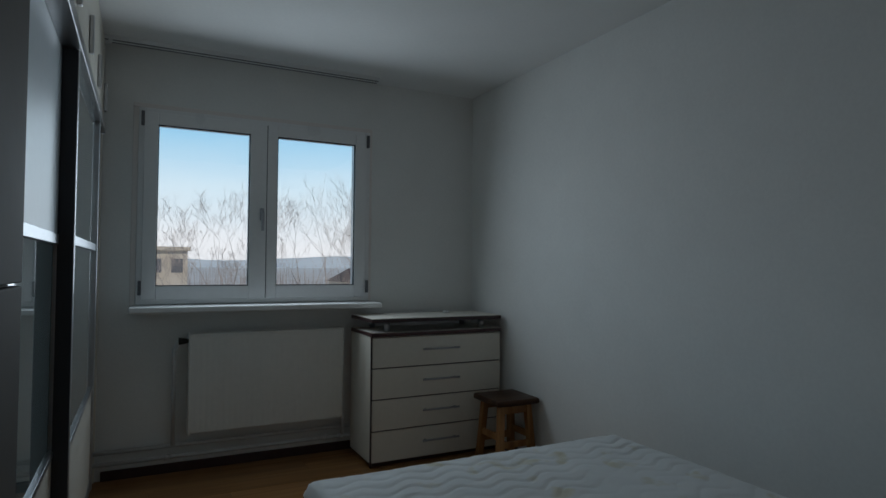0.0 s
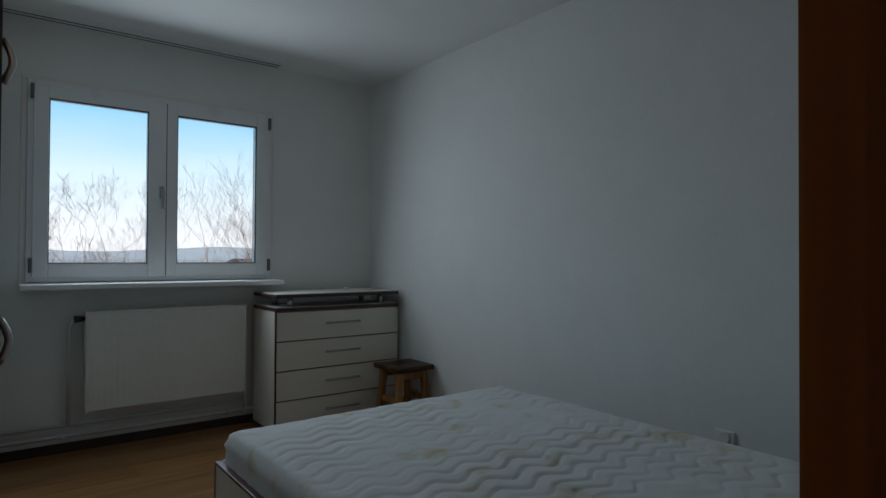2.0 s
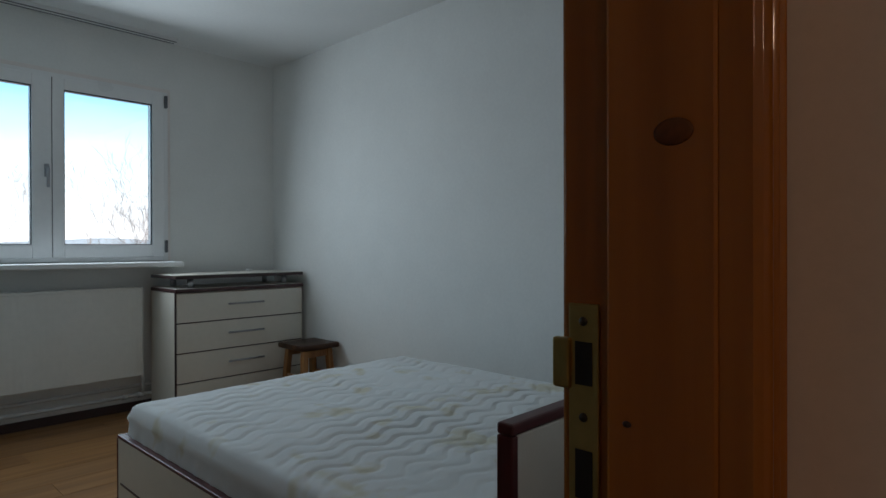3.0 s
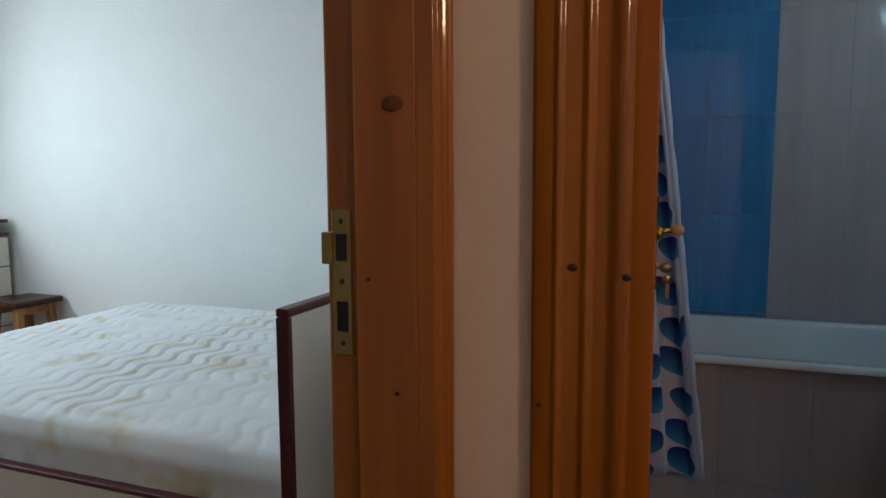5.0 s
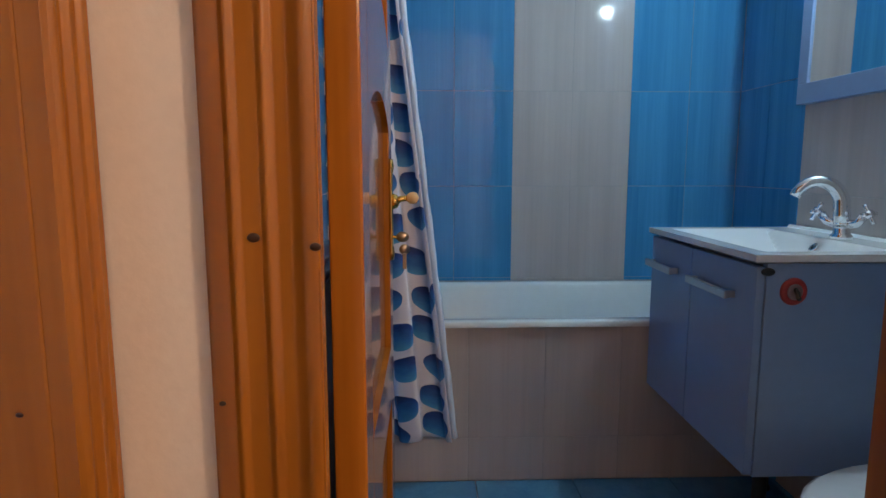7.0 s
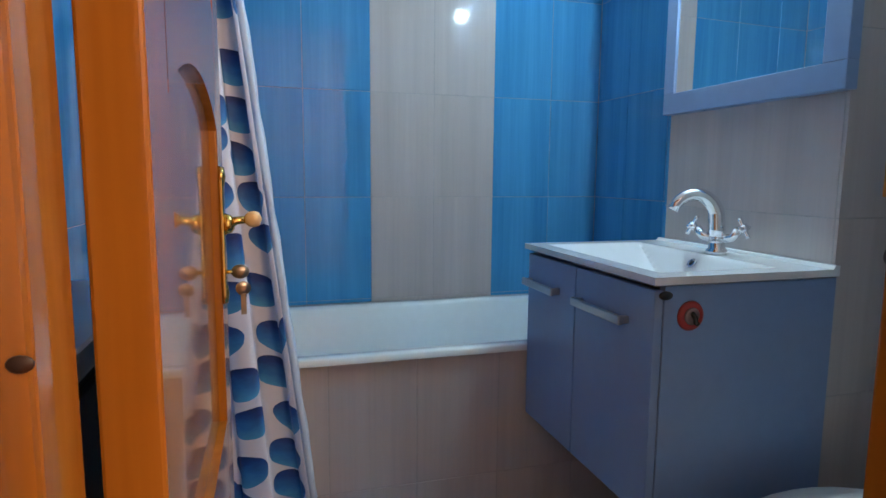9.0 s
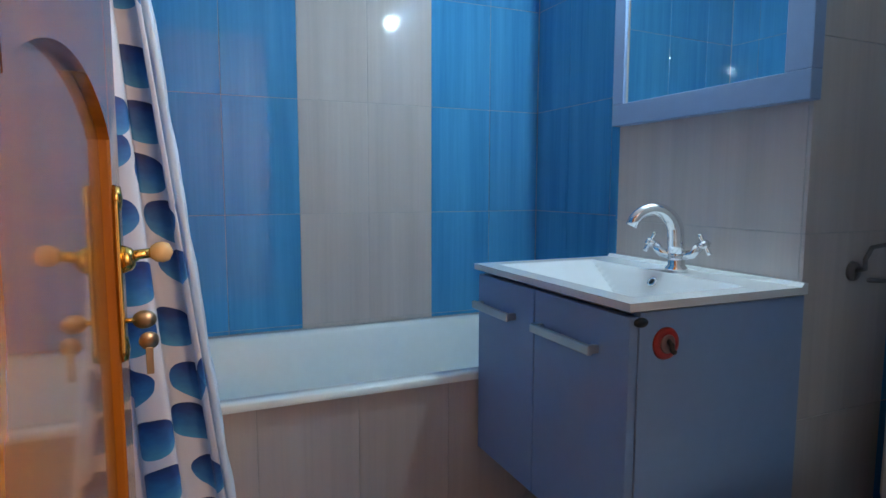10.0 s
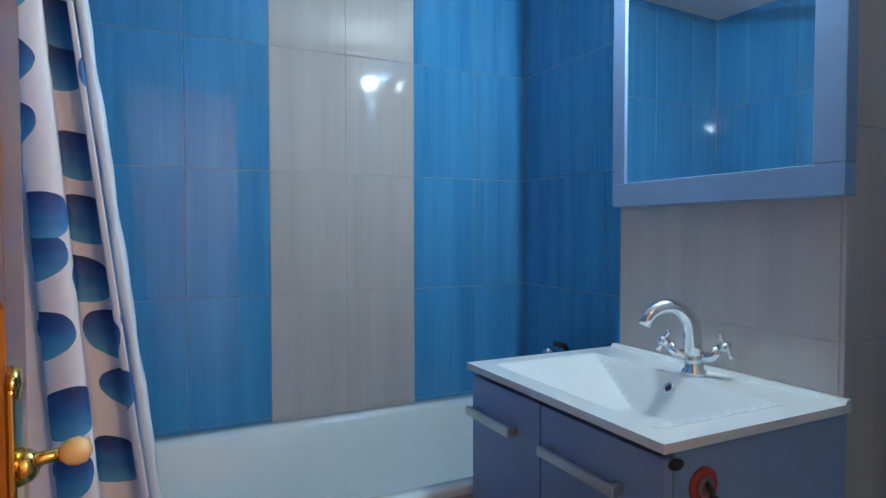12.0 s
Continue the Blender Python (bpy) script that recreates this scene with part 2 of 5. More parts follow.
def add_tube(bm, points, radius, sides=12, caps=True):
    pts = [Vector(p) for p in points]
    radii = radius if isinstance(radius, (list, tuple)) else [radius] * len(pts)
    rings = []
    up = None
    for i, p in enumerate(pts):
        d = (pts[min(i + 1, len(pts) - 1)] - pts[max(i - 1, 0)]).normalized()
        if up is None:
            up = Vector((0, 0, 1)) if abs(d.z) < 0.9 else Vector((1, 0, 0))
        a = d.cross(up).normalized()
        up = a.cross(d).normalized()
        rings.append([bm.verts.new(p + (a * math.cos(k * math.tau / sides) + up * math.sin(k * math.tau / sides)) * radii[i]) for k in range(sides)])
    for r, s in zip(rings, rings[1:]):
        for k in range(sides):
            bm.faces.new((r[k], r[(k + 1) % sides], s[(k + 1) % sides], s[k]))
    if caps:
        bm.faces.new(list(reversed(rings[0])))
        bm.faces.new(rings[-1])
    bmesh.ops.recalc_face_normals(bm, faces=bm.faces)


def tube(name, points, radius, mat, parent=None, sides=12):
    bm = bmesh.new()
    add_tube(bm, points, radius, sides)
    return part(bm, name, mat, parent, smooth=True)


def lathe(name, profile, mat, parent=None, m=None, sides=28):
    """A turned shape about z from pairs of radius and height, laid by the pose m."""
    bm = bmesh.new()
    rings = [[bm.verts.new((max(r, 1e-4) * math.cos(k * math.tau / sides), max(r, 1e-4) * math.sin(k * math.tau / sides), h)) for k in range(sides)] for r, h in profile]
    for a, b in zip(rings, rings[1:]):
        for k in range(sides):
            bm.faces.new((a[k], a[(k + 1) % sides], b[(k + 1) % sides], b[k]))
    bm.faces.new(list(reversed(rings[0])))
    bm.faces.new(rings[-1])
    bmesh.ops.recalc_face_normals(bm, faces=bm.faces)
    if m:
        bm.transform(m)
    return part(bm, name, mat, parent, smooth=True)


def extrude_profile(name, outline, z0, z1, mat, parent=None, smooth=True):
    """A moulding: an outline in plan drawn up from z0 to z1."""
    bm = bmesh.new()
    a = [bm.verts.new((x, y, z0)) for x, y in outline]
    b = [bm.verts.new((x, y, z1)) for x, y in outline]
    n = len(a)
    for k in range(n):
        bm.faces.new((a[k], a[(k + 1) % n], b[(k + 1) % n], b[k]))
    bm.faces.new(list(reversed(a)))
    bm.faces.new(b)
    bmesh.ops.recalc_face_normals(bm, faces=bm.faces)
    ob = part(bm, name, mat, parent, smooth=True)
    ob.data.set_sharp_from_angle(angle=radians(40))
    return ob


def thing(name, place, label, category, group="", kind=""):
    e = new(name)
    e.location = place
    e.empty_display_size = 0.1
    return tagged(e, label, category, group, kind)


def wall(name, boxes, mat, label):
    bm = bmesh.new()
    for lo, hi in boxes:
        add_box(bm, lo, hi)
    return tagged(part(bm, name, mat), label, "wall", kind="structure")


# ---- structure ----
X_RIGHT, Y_WIN, H = 2.72, 4.30, 2.52
X_LEFT = -0.34
Y_DOOR_IN, Y_DOOR_OUT = 0.275, 0.150
JAMB_X, JAMB_X2 = 0.587, -0.215
X_HALL, X_BATH = 0.652, 0.752
BATH_FAR, BATH_LEFT, CHASE_Y, RECESS_Y, CHASE_X0, CHASE_X1 = 2.65, 0.135, -1.34, -1.52, 1.338, 1.93
NICHE_Y = -2.05
WX0, WX1, WZ0, WZ1 = 0.455, 1.890, 1.000, 2.165
DOOR_H = 2.03
H_BATH = 2.20
BD_Y0, BD_Y1 = -0.705, -0.045

wall("wall_north", [((X_LEFT - 0.3, Y_WIN, -0.1), (WX0, Y_WIN + 0.32, H)), ((WX1, Y_WIN, -0.1), (X_RIGHT + 0.3, Y_WIN + 0.32, H)),
                    ((WX0, Y_WIN, -0.1), (WX1, Y_WIN + 0.32, WZ0)), ((WX0, Y_WIN, WZ1), (WX1, Y_WIN + 0.32, H))], WHITE_WALL, "white painted bedroom wall with the window")
wall("wall_east", [((X_RIGHT, Y_DOOR_OUT, -0.1), (X_RIGHT + 0.3, Y_WIN, H))], WHITE_WALL, "plain white painted bedroom wall beside the bed")
wall("wall_west", [((X_LEFT - 0.3, Y_DOOR_OUT, -0.1), (X_LEFT, Y_WIN, H))], WHITE_WALL, "white painted bedroom wall behind the wardrobe")
wall("wall_south", [((JAMB_X + 0.03, Y_DOOR_OUT + 0.004, 0), (X_RIGHT, Y_DOOR_IN, H)), ((X_LEFT, Y_DOOR_OUT + 0.004, 0), (JAMB_X2 - 0.03, Y_DOOR_IN, H)),
                    ((JAMB_X2 - 0.03, Y_DOOR_OUT + 0.004, DOOR_H + 0.03), (JAMB_X + 0.03, Y_DOOR_IN, H))], HALL_WALL, "cream wall with the bedroom doorway")
wall("wall_bath_door", [((X_HALL, BD_Y1 + 0.03, 0), (X_BATH - 0.0014, Y_DOOR_OUT, H)), ((X_HALL, NICHE_Y, 0), (X_BATH - 0.0014, BD_Y0 - 0.03, H)),
                        ((X_HALL, BD_Y0 - 0.03, DOOR_H + 0.03), (X_BATH - 0.0014, BD_Y1 + 0.03, H))], HALL_WALL, "cream hall wall with the bathroom doorway")
wall("wall_hall", [((-1.3, -2.05, 0), (-1.2, Y_DOOR_OUT, H)), ((-1.3, -2.15, 0), (X_HALL, -2.05, H)), ((-1.3, Y_DOOR_OUT, 0), (X_LEFT - 0.3, Y_DOOR_OUT + 0.1, H))], HALL_WALL, "plain cream wall closing the hall")

# bathroom walls behind the tiles
wall("wall_bath_far", [((BATH_FAR + 0.0014, NICHE_Y - 0.1, 0), (BATH_FAR + 0.12, Y_DOOR_OUT + 0.02, H))], GROUT, "bathroom wall of blue and greige tiles over the bath")
wall("wall_bath_left", [((X_BATH - 0.01, BATH_LEFT + 0.0014, 0), (BATH_FAR + 0.008, Y_DOOR_OUT + 0.003, H))], GROUT, "bathroom side wall of blue tiles")
wall("wall_bath_chase", [((CHASE_X0 + 0.0014, RECESS_Y - 0.0014, 0), (CHASE_X1 - 0.0014, CHASE_Y - 0.0014, H)), ((CHASE_X0 + 0.0014, NICHE_Y, 0), (BATH_FAR + 0.008, RECESS_Y - 0.0014, H))], GROUT, "boxed-in pipe wall with greige tiles behind the basin")
wall("wall_bath_niche", [((X_HALL, NICHE_Y - 0.1, 0), (BATH_FAR + 0.0014, NICHE_Y - 0.0014, H))], GROUT, "tiled back wall of the toilet niche")

ceil = bmesh.new()
add_box(ceil, (X_LEFT - 0.3, Y_DOOR_OUT, H), (X_RIGHT + 0.3, Y_WIN + 0.32, H + 0.2))
add_box(ceil, (-1.3, -2.15, H), (X_RIGHT + 0.3, Y_DOOR_OUT, H + 0.2))
add_box(ceil, (X_BATH, NICHE_Y, H_BATH), (BATH_FAR, BATH_LEFT, H - 0.002))
tagged(part(ceil, "ceiling", CEILING), "white painted flat ceiling", "ceiling", kind="structure")

floor = tagged(box("floor", (X_LEFT - 0.3, Y_DOOR_OUT, -0.2), (X_RIGHT + 0.3, Y_WIN, -0.008), DARK_EDGE, bevel=0), "brown wood laminate plank floor of the bedroom", "floor", kind="structure")
hall_floor = tagged(box("floor_hall", (-1.3, -2.15, -0.2), (X_HALL + 0.05, Y_DOOR_OUT, 0.0), LAMINATE, bevel=0), "brown laminate floor of the hall", "floor", kind="structure")
bath_floor = tagged(box("floor_bath", (X_HALL + 0.05, -2.15, -0.2), (BATH_FAR + 0.1, Y_DOOR_OUT, -0.008), GROUT, bevel=0), "blue tiled bathroom floor", "floor", kind="structure")

# bedroom skirting below the pipes
tagged(box("baseboard", (0.30, Y_WIN - 0.015, -0.005), (X_RIGHT - 0.002, Y_WIN, 0.055), DARK_EDGE), "dark wooden skirting along the window wall", "skirting", kind="structure")
tagged(box("baseboard", (X_RIGHT - 0.015, 0.30, -0.005), (X_RIGHT, Y_WIN - 0.02, 0.055), DARK_EDGE), "dark wooden skirting along the side wall", "skirting", kind="structure")


# ---- window ----
def make_window():
    w = thing("window_1", ((WX0 + WX1) / 2, Y_WIN, WZ0), "white plastic casement window with two closed sashes", "window", kind="structure")
    base = Vector(w.location)

    def b(name, lo, hi, mat, bevel=0.004):
        return box(name, Vector(lo) - base, Vector(hi) - base, mat, w, bevel)

    y0, y1 = Y_WIN - 0.028, Y_WIN + 0.05
    f = 0.035
    bm = bmesh.new()
    for lo, hi in (((WX0, y0 + 0.012, WZ0), (WX0 + f, y1, WZ1)), ((WX1 - f, y0 + 0.012, WZ0), (WX1, y1, WZ1)),
                   ((WX0 + f, y0 + 0.012, WZ1 - f), (WX1 - f, y1, WZ1)), ((WX0 + f, y0 + 0.012, WZ0), (WX1 - f, y1, WZ0 + f))):
        add_box(bm, Vector(lo) - base, Vector(hi) - base, 0.003)
    part(bm, "frame", PVC, w)
    mid = 1.193
    for x0, x1, gx0, gx1 in ((WX0 + 0.028, mid - 0.002, 0.560, 1.088), (mid + 0.002, WX1 - 0.028, 1.258, 1.782)):
        z0, z1, g0, g1 = WZ0 + 0.026, WZ1 - 0.026, 1.108, 2.070
        bm = bmesh.new()
        for lo, hi in (((x0, y0, z0), (gx0, y1 + 0.01, z1)), ((gx1, y0, z0), (x1, y1 + 0.01, z1)), ((gx0, y0, g1), (gx1, y1 + 0.01, z1)), ((gx0, y0, z0), (gx1, y1 + 0.01, g0))):
            add_box(bm, Vector(lo) - base, Vector(hi) - base, 0.004)
        part(bm, "sash", PVC, w)
        bm = bmesh.new()
        for lo, hi in (((gx0, y0 + 0.010, g0), (gx0 + 0.005, y0 + 0.03, g1)), ((gx1 - 0.005, y0 + 0.010, g0), (gx1, y0 + 0.03, g1)),
                       ((gx0, y0 + 0.010, g1 - 0.005), (gx1, y0 + 0.03, g1)), ((gx0, y0 + 0.010, g0), (gx1, y0 + 0.03, g0 + 0.005))):
            add_box(bm, Vector(lo) - base, Vector(hi) - base)
        part(bm, "gasket", GASKET_AND_SHADE, w)
        pane = b("pane", (gx0 + 0.004, y0 + 0.034, g0 + 0.004), (gx1 - 0.004, y0 + 0.040, g1 - 0.004), GLASS, 0)
        pane.visible_shadow = False
    b("sash_joint", (mid - 0.002, y0 + 0.004, WZ0 + 0.03), (mid + 0.002, y0 + 0.02, WZ1 - 0.03), GASKET_AND_SHADE, 0)
    for hx in (WX0 + 0.012, WX1 - 0.028):
        for hz in (1.055, 2.055):
            b("hinge", (hx, y0 - 0.014, hz), (hx + 0.018, y0 + 0.012, hz + 0.085), GREY_METAL)
    b("handle_plate", (1.150, y0 - 0.010, 1.520), (1.176, y0, 1.600), SATIN)
    bm = bmesh.new()
    add_tube(bm, [Vector(q) - base for q in ((1.163, y0 - 0.005, 1.575), (1.163, y0 - 0.035, 1.575), (1.163, y0 - 0.042, 1.560), (1.163, y0 - 0.042, 1.455))], [0.009, 0.009, 0.010, 0.009], 10)
    part(bm, "handle", SATIN, w, smooth=True)


make_window()
tagged(box("window_sill", (0.425, 4.105, 0.960), (1.925, Y_WIN + 0.002, 0.994), PVC, bevel=0.008, segments=3), "white plastic window sill board", "window sill", kind="structure")
bm = bmesh.new()
for lo, hi in (((WX0 - 0.03, Y_WIN - 0.006, WZ1 + 0.001), (WX1 + 0.02, Y_WIN + 0.02, WZ1 + 0.028)), ((WX1 + 0.001, Y_WIN - 0.006, 0.992), (WX1 + 0.02, Y_WIN + 0.02, WZ1)), ((WX0 - 0.03, Y_WIN - 0.006, 0.992), (WX0 - 0.001, Y_WIN + 0.02, WZ1))):
    add_box(bm, lo, hi, 0.003)
tagged(part(bm, "trim", HALL_WALL), "plain plaster trim round the window", "trim", kind="structure")

# curtain rail under the ceiling
rail = thing("curtain_rail", (1.1, 4.20, H), "white double-track curtain rail fixed below the ceiling", "curtain rail")
bm = bmesh.new()
for y in (-0.045, 0.0):
    add_box(bm, (-0.83, y, -0.022), (0.81, y + 0.028, 0.0), 0.003)
part(bm, "track", PVC, rail)
for y in (-0.037, 0.008):
    box("slot", (-0.825, y, -0.0245), (0.805, y + 0.012, -0.0222), GREY_METAL, rail, 0)
bm = bmesh.new()
add_tube(bm, [(-0.79, -0.03, -0.012)] + [(-0.79 - 0.035 * math.sin(a), -0.03 + 0.04 * (1 - math.cos(a)), -0.035) for a in (0.3, 0.7, 1.1, 1.5)], 0.012, 8)
part(bm, "end_bend", PVC, rail, smooth=True)


# ---- doorways ----
def casing_outline(x0, along, proud, flip=1, axis="y"):
    """A moulded casing in plan: three rounded ribs between flats. along: from, to; proud: how far it stands off the wall."""
    a, b = along
    pts = []
    n = 110
    for i in range(n + 1):
        u = i / n
        d = 0.72
        for c, wd, h in ((0.27, 0.07, 0.16), (0.57, 0.08, 0.20), (0.90, 0.16, 0.28)):
            q = abs(u - c) / wd
            if q < 1:
                d = max(d, 0.72 + h * (0.5 + 0.5 * math.cos(math.pi * q)))
        if u < 0.03 or u > 0.985:
            d *= 0.85
        pts.append((a + (b - a) * u, d * proud))
    loop = [(x0 + flip * h, s) for s, h in pts] + [(x0, b), (x0, a)]
    return loop if axis == "y" else [(s, v) for v, s in loop]


def make_bath_frame():
    d = thing("door_frame", (0, 0, 0), "orange varnished pine frame round the bathroom doorway", "door frame", kind="structure")
    extrude_profile("casing", casing_outline(X_HALL - 0.001, (0.044, -0.063), 0.026, -1), 0.0, DOOR_H + 0.09, PINE, d)
    extrude_profile("casing", casing_outline(X_HALL - 0.001, (BD_Y0 - 0.129, BD_Y0 + 0.001), 0.026, -1), 0.0, DOOR_H + 0.09, PINE, d)
    box("head_casing", (X_HALL - 0.024, BD_Y0, DOOR_H), (X_HALL - 0.001, BD_Y1, DOOR_H + 0.09), PINE_X, d)
    # reveals, with the rebate that the leaf shuts into
    box("jamb", (X_HALL + 0.001, BD_Y1, 0), (X_BATH, BD_Y1 + 0.029, DOOR_H + 0.02), PINE, d)
    box("jamb", (X_HALL + 0.001, BD_Y0 - 0.029, 0), (X_BATH + 0.002, BD_Y0, DOOR_H + 0.02), PINE, d)
    box("stop", (X_HALL + 0.001, BD_Y0, 0), (X_HALL + 0.055, BD_Y0 + 0.014, DOOR_H), PINE, d)
    box("head_jamb", (X_HALL + 0.001, BD_Y0, DOOR_H), (X_BATH, BD_Y1, DOOR_H + 0.029), PINE_X, d)
    # strike plate on the far reveal
    bm = bmesh.new()
    add_box(bm, (X_BATH - 0.036, BD_Y0, 0.93), (X_BATH - 0.012, BD_Y0 + 0.003, 1.10), 0.001)
    part(bm, "strike_plate", WORN_BRASS, d)
    for z0, z1 in ((1.045, 1.075), (0.965, 1.0)):
        box("strike_slot", (X_BATH - 0.030, BD_Y0 + 0.0032, z0), (X_BATH - 0.018, BD_Y0 + 0.0040, z1), BLACK, d, 0)
    box("strike_lip", (X_BATH - 0.014, BD_Y0 + 0.002, 1.035), (X_BATH + 0.006, BD_Y0 + 0.006, 1.085), WORN_BRASS, d, 0.001)
    for y, z, r in ((-0.002, 0.980, 0.0055), (-0.060, 0.972, 0.0050), (0.034, 0.82, 0.0030)):
        lathe("knot", [(0.2 * r, 0.0), (r, 0.0), (r * 0.9, 0.0008), (0.2 * r, 0.001)], KNOT_DARK, d, pose(X_HALL - (0.0205 if y > -0.03 else 0.0268), y, z, 0, -90, 0) @ Matrix.Diagonal((0.8, 1.1, 1, 1)), 14)
    return d


make_bath_frame()


def make_bedroom_frame():
    d = thing("door_frame", (0, 0, 0), "varnished pine frame of the bedroom doorway with a brass strike plate", "door frame", kind="structure")
    # reveal with strike plate, and its rebate step towards the bedroom
    box("jamb", (JAMB_X, 0.160, 0), (JAMB_X + 0.029, 0.279, DOOR_H + 0.02), PINE, d, 0.004)
    box("stop", (JAMB_X - 0.012, 0.160, 0), (JAMB_X, 0.236, DOOR_H), PINE, d, 0.003)
    box("jamb", (JAMB_X2 - 0.029, 0.160, 0), (JAMB_X2, 0.279, DOOR_H + 0.02), PINE, d, 0.004)
    box("head_jamb", (JAMB_X2, 0.160, DOOR_H), (JAMB_X, 0.279, DOOR_H + 0.029), PINE_X, d)
    for a, b in (((JAMB_X + 0.060), JAMB_X - 0.011), ((JAMB_X2 - 0.1), JAMB_X2 + 0.004)):
        extrude_profile("casing", casing_outline(Y_DOOR_OUT + 0.010, (a, b), 0.028, -1, "x"), 0.0, DOOR_H + 0.08, PINE, d)
    box("head_casing", (JAMB_X2, Y_DOOR_OUT - 0.012, DOOR_H), (JAMB_X - 0.012, Y_DOOR_OUT + 0.01, DOOR_H + 0.08), PINE_X, d)
    # strike plate, with two bolt holes, three screws and the bent lip
    yc = 0.259
    box("strike_plate", (JAMB_X - 0.0025, yc - 0.0125, 0.872), (JAMB_X + 0.001, yc + 0.0125, 1.044), WORN_BRASS, d, 0.001)
    for z0, z1 in ((0.984, 1.016), (0.900, 0.936)):
        box("strike_slot", (JAMB_X - 0.0034, yc - 0.0075, z0), (JAMB_X - 0.0027, yc + 0.0065, z1), BLACK, d, 0)
    for z in (1.031, 0.960, 0.886):
        lathe("screw", [(0.0002, 0.0), (0.0036, 0.0), (0.003, 0.0012), (0.0002, 0.0014)], IRON, d, pose(JAMB_X - 0.0025, yc, z, 0, -90, 0), 12)
    box("strike_lip", (JAMB_X - 0.006, yc + 0.010, 0.980), (JAMB_X + 0.001, yc + 0.025, 1.018), WORN_BRASS, d, 0.002)
    for y, z, r in ((0.188, 1.160, 0.012), (0.220, 0.965, 0.003), (0.186, 0.835, 0.003)):
        lathe("knot", [(0.2 * r, 0.0), (r, 0.0), (r * 0.9, 0.0006), (0.2 * r, 0.0008)], KNOT if r > 0.01 else KNOT_DARK, d, pose(JAMB_X - 0.012, y, z, 0, -90, 0) @ Matrix.Diagonal((0.75, 1.1, 1, 1)), 18)


make_bedroom_frame()


# ---- bedroom things ----
def make_wardrobe():
    """Sliding wardrobe with back-painted glass doors in aluminium frames, and high cupboards over it."""
    wx, y0, y1 = 0.275, 1.68, 4.27
    w = thing("wardrobe", (wx, y0, 0), "tall sliding wardrobe with glossy grey glass doors and aluminium frames", "wardrobe")
    ly = y1 - y0
    box("body", (-0.58, 0.0, 0.0), (-0.10, ly, 2.02), CREAM, w)
    box("side", (-0.58, ly, 0.0), (-0.005, ly + 0.02, 2.02), CREAM, w)
    box("plinth", (-0.10, 0.0, 0.0), (-0.02, ly, 0.06), CREAM, w)
    box("top_track", (-0.10, 0.0, 1.985), (0.012, ly, 2.035), STEEL, w)
    for a, b, front, mid in ((0.01, 1.14, -0.050, 1.305), (1.10, 2.31, -0.010, 1.305), (2.28, 2.575, -0.050, 1.305)):
        door = box("door", (front - 0.022, a, 0.065), (front - 0.004, b, 1.984), LACQUER, w, 0.001)
        if a < 0.5:
            box("upper_panel", (front - 0.003, a + 0.03, mid + 0.035), (front + 0.001, b - 0.03, 1.982), WHITE_LACQUER, w, 0.001)
        bm = bmesh.new()
        add_box(bm, (front - 0.024, a, 0.065), (front + 0.012, a + 0.03, 1.984), 0.004)
        add_box(bm, (front - 0.024, b - 0.03, 0.065), (front + 0.012, b, 1.984), 0.004)
        add_box(bm, (front - 0.005, a + 0.03, 0.065), (front + 0.006, b - 0.03, 0.11), 0.002)
        add_box(bm, (front - 0.005, a + 0.03, mid), (front + 0.006, b - 0.03, mid + 0.035), 0.002)
        add_box(bm, (front - 0.005, a + 0.03, 0.582), (front + 0.006, b - 0.03, 0.602), 0.002)
        part(bm, "door_frame", ALU, w)
        # black strip added for the shadow in the step between the sliding doors
        box("edge_seal", (front - 0.038, a - 0.004, 0.066), (front + 0.010, a - 0.0004, 1.983), GASKET_AND_SHADE, w, 0.001)
        box("lower_panel", (front - 0.003, a + 0.03, 0.11), (front + 0.001, b - 0.03, 0.582), CREAM, w, 0.001)
    # high cupboards
    box("upper_body", (-0.58, 0.0, 2.036), (-0.02, ly, 2.515), CREAM, w)
    for i in range(5):
        a = i * ly / 5
        box("upper_door", (-0.019, a + 0.003, 2.042), (0.0, a + ly / 5 - 0.003, 2.508), CREAM, w)
        box("upper_handle", (0.0005, a + ly / 5 - 0.06, 2.10), (0.018, a + ly / 5 - 0.035, 2.26), STEEL, w, 0.004)


make_wardrobe()


def make_cupboard():
    """Hinged cupboard that stands next to the sliding wardrobe."""
    y0, y1, x = 1.13, 1.655, 0.297
    c = thing("cupboard", (x, y0, 0), "brown laminate cupboard with hinged doors and bow handles", "cupboard")
    ly = y1 - y0
    box("body", (-0.60, 0.0, 0.0), (-0.021, ly, 2.45), BROWN_LAM, c)
    box("lower_door", (-0.020, 0.003, 0.06), (0.0, ly - 0.003, 1.20), BROWN_LAM, c)
    box("upper_door", (-0.020, 0.003, 1.206), (0.0, ly - 0.003, 2.44), BROWN_LAM, c)
    for y, z in ((0.03, 1.04), (0.03, 1.42)):
        pts = [(0.001 + 0.011 * math.sin(math.pi * i / 8), y, z - 0.03 + 0.06 * i / 8) for i in range(9)]
        tube("handle", pts, 0.005, STEEL, c, 8)


make_cupboard()


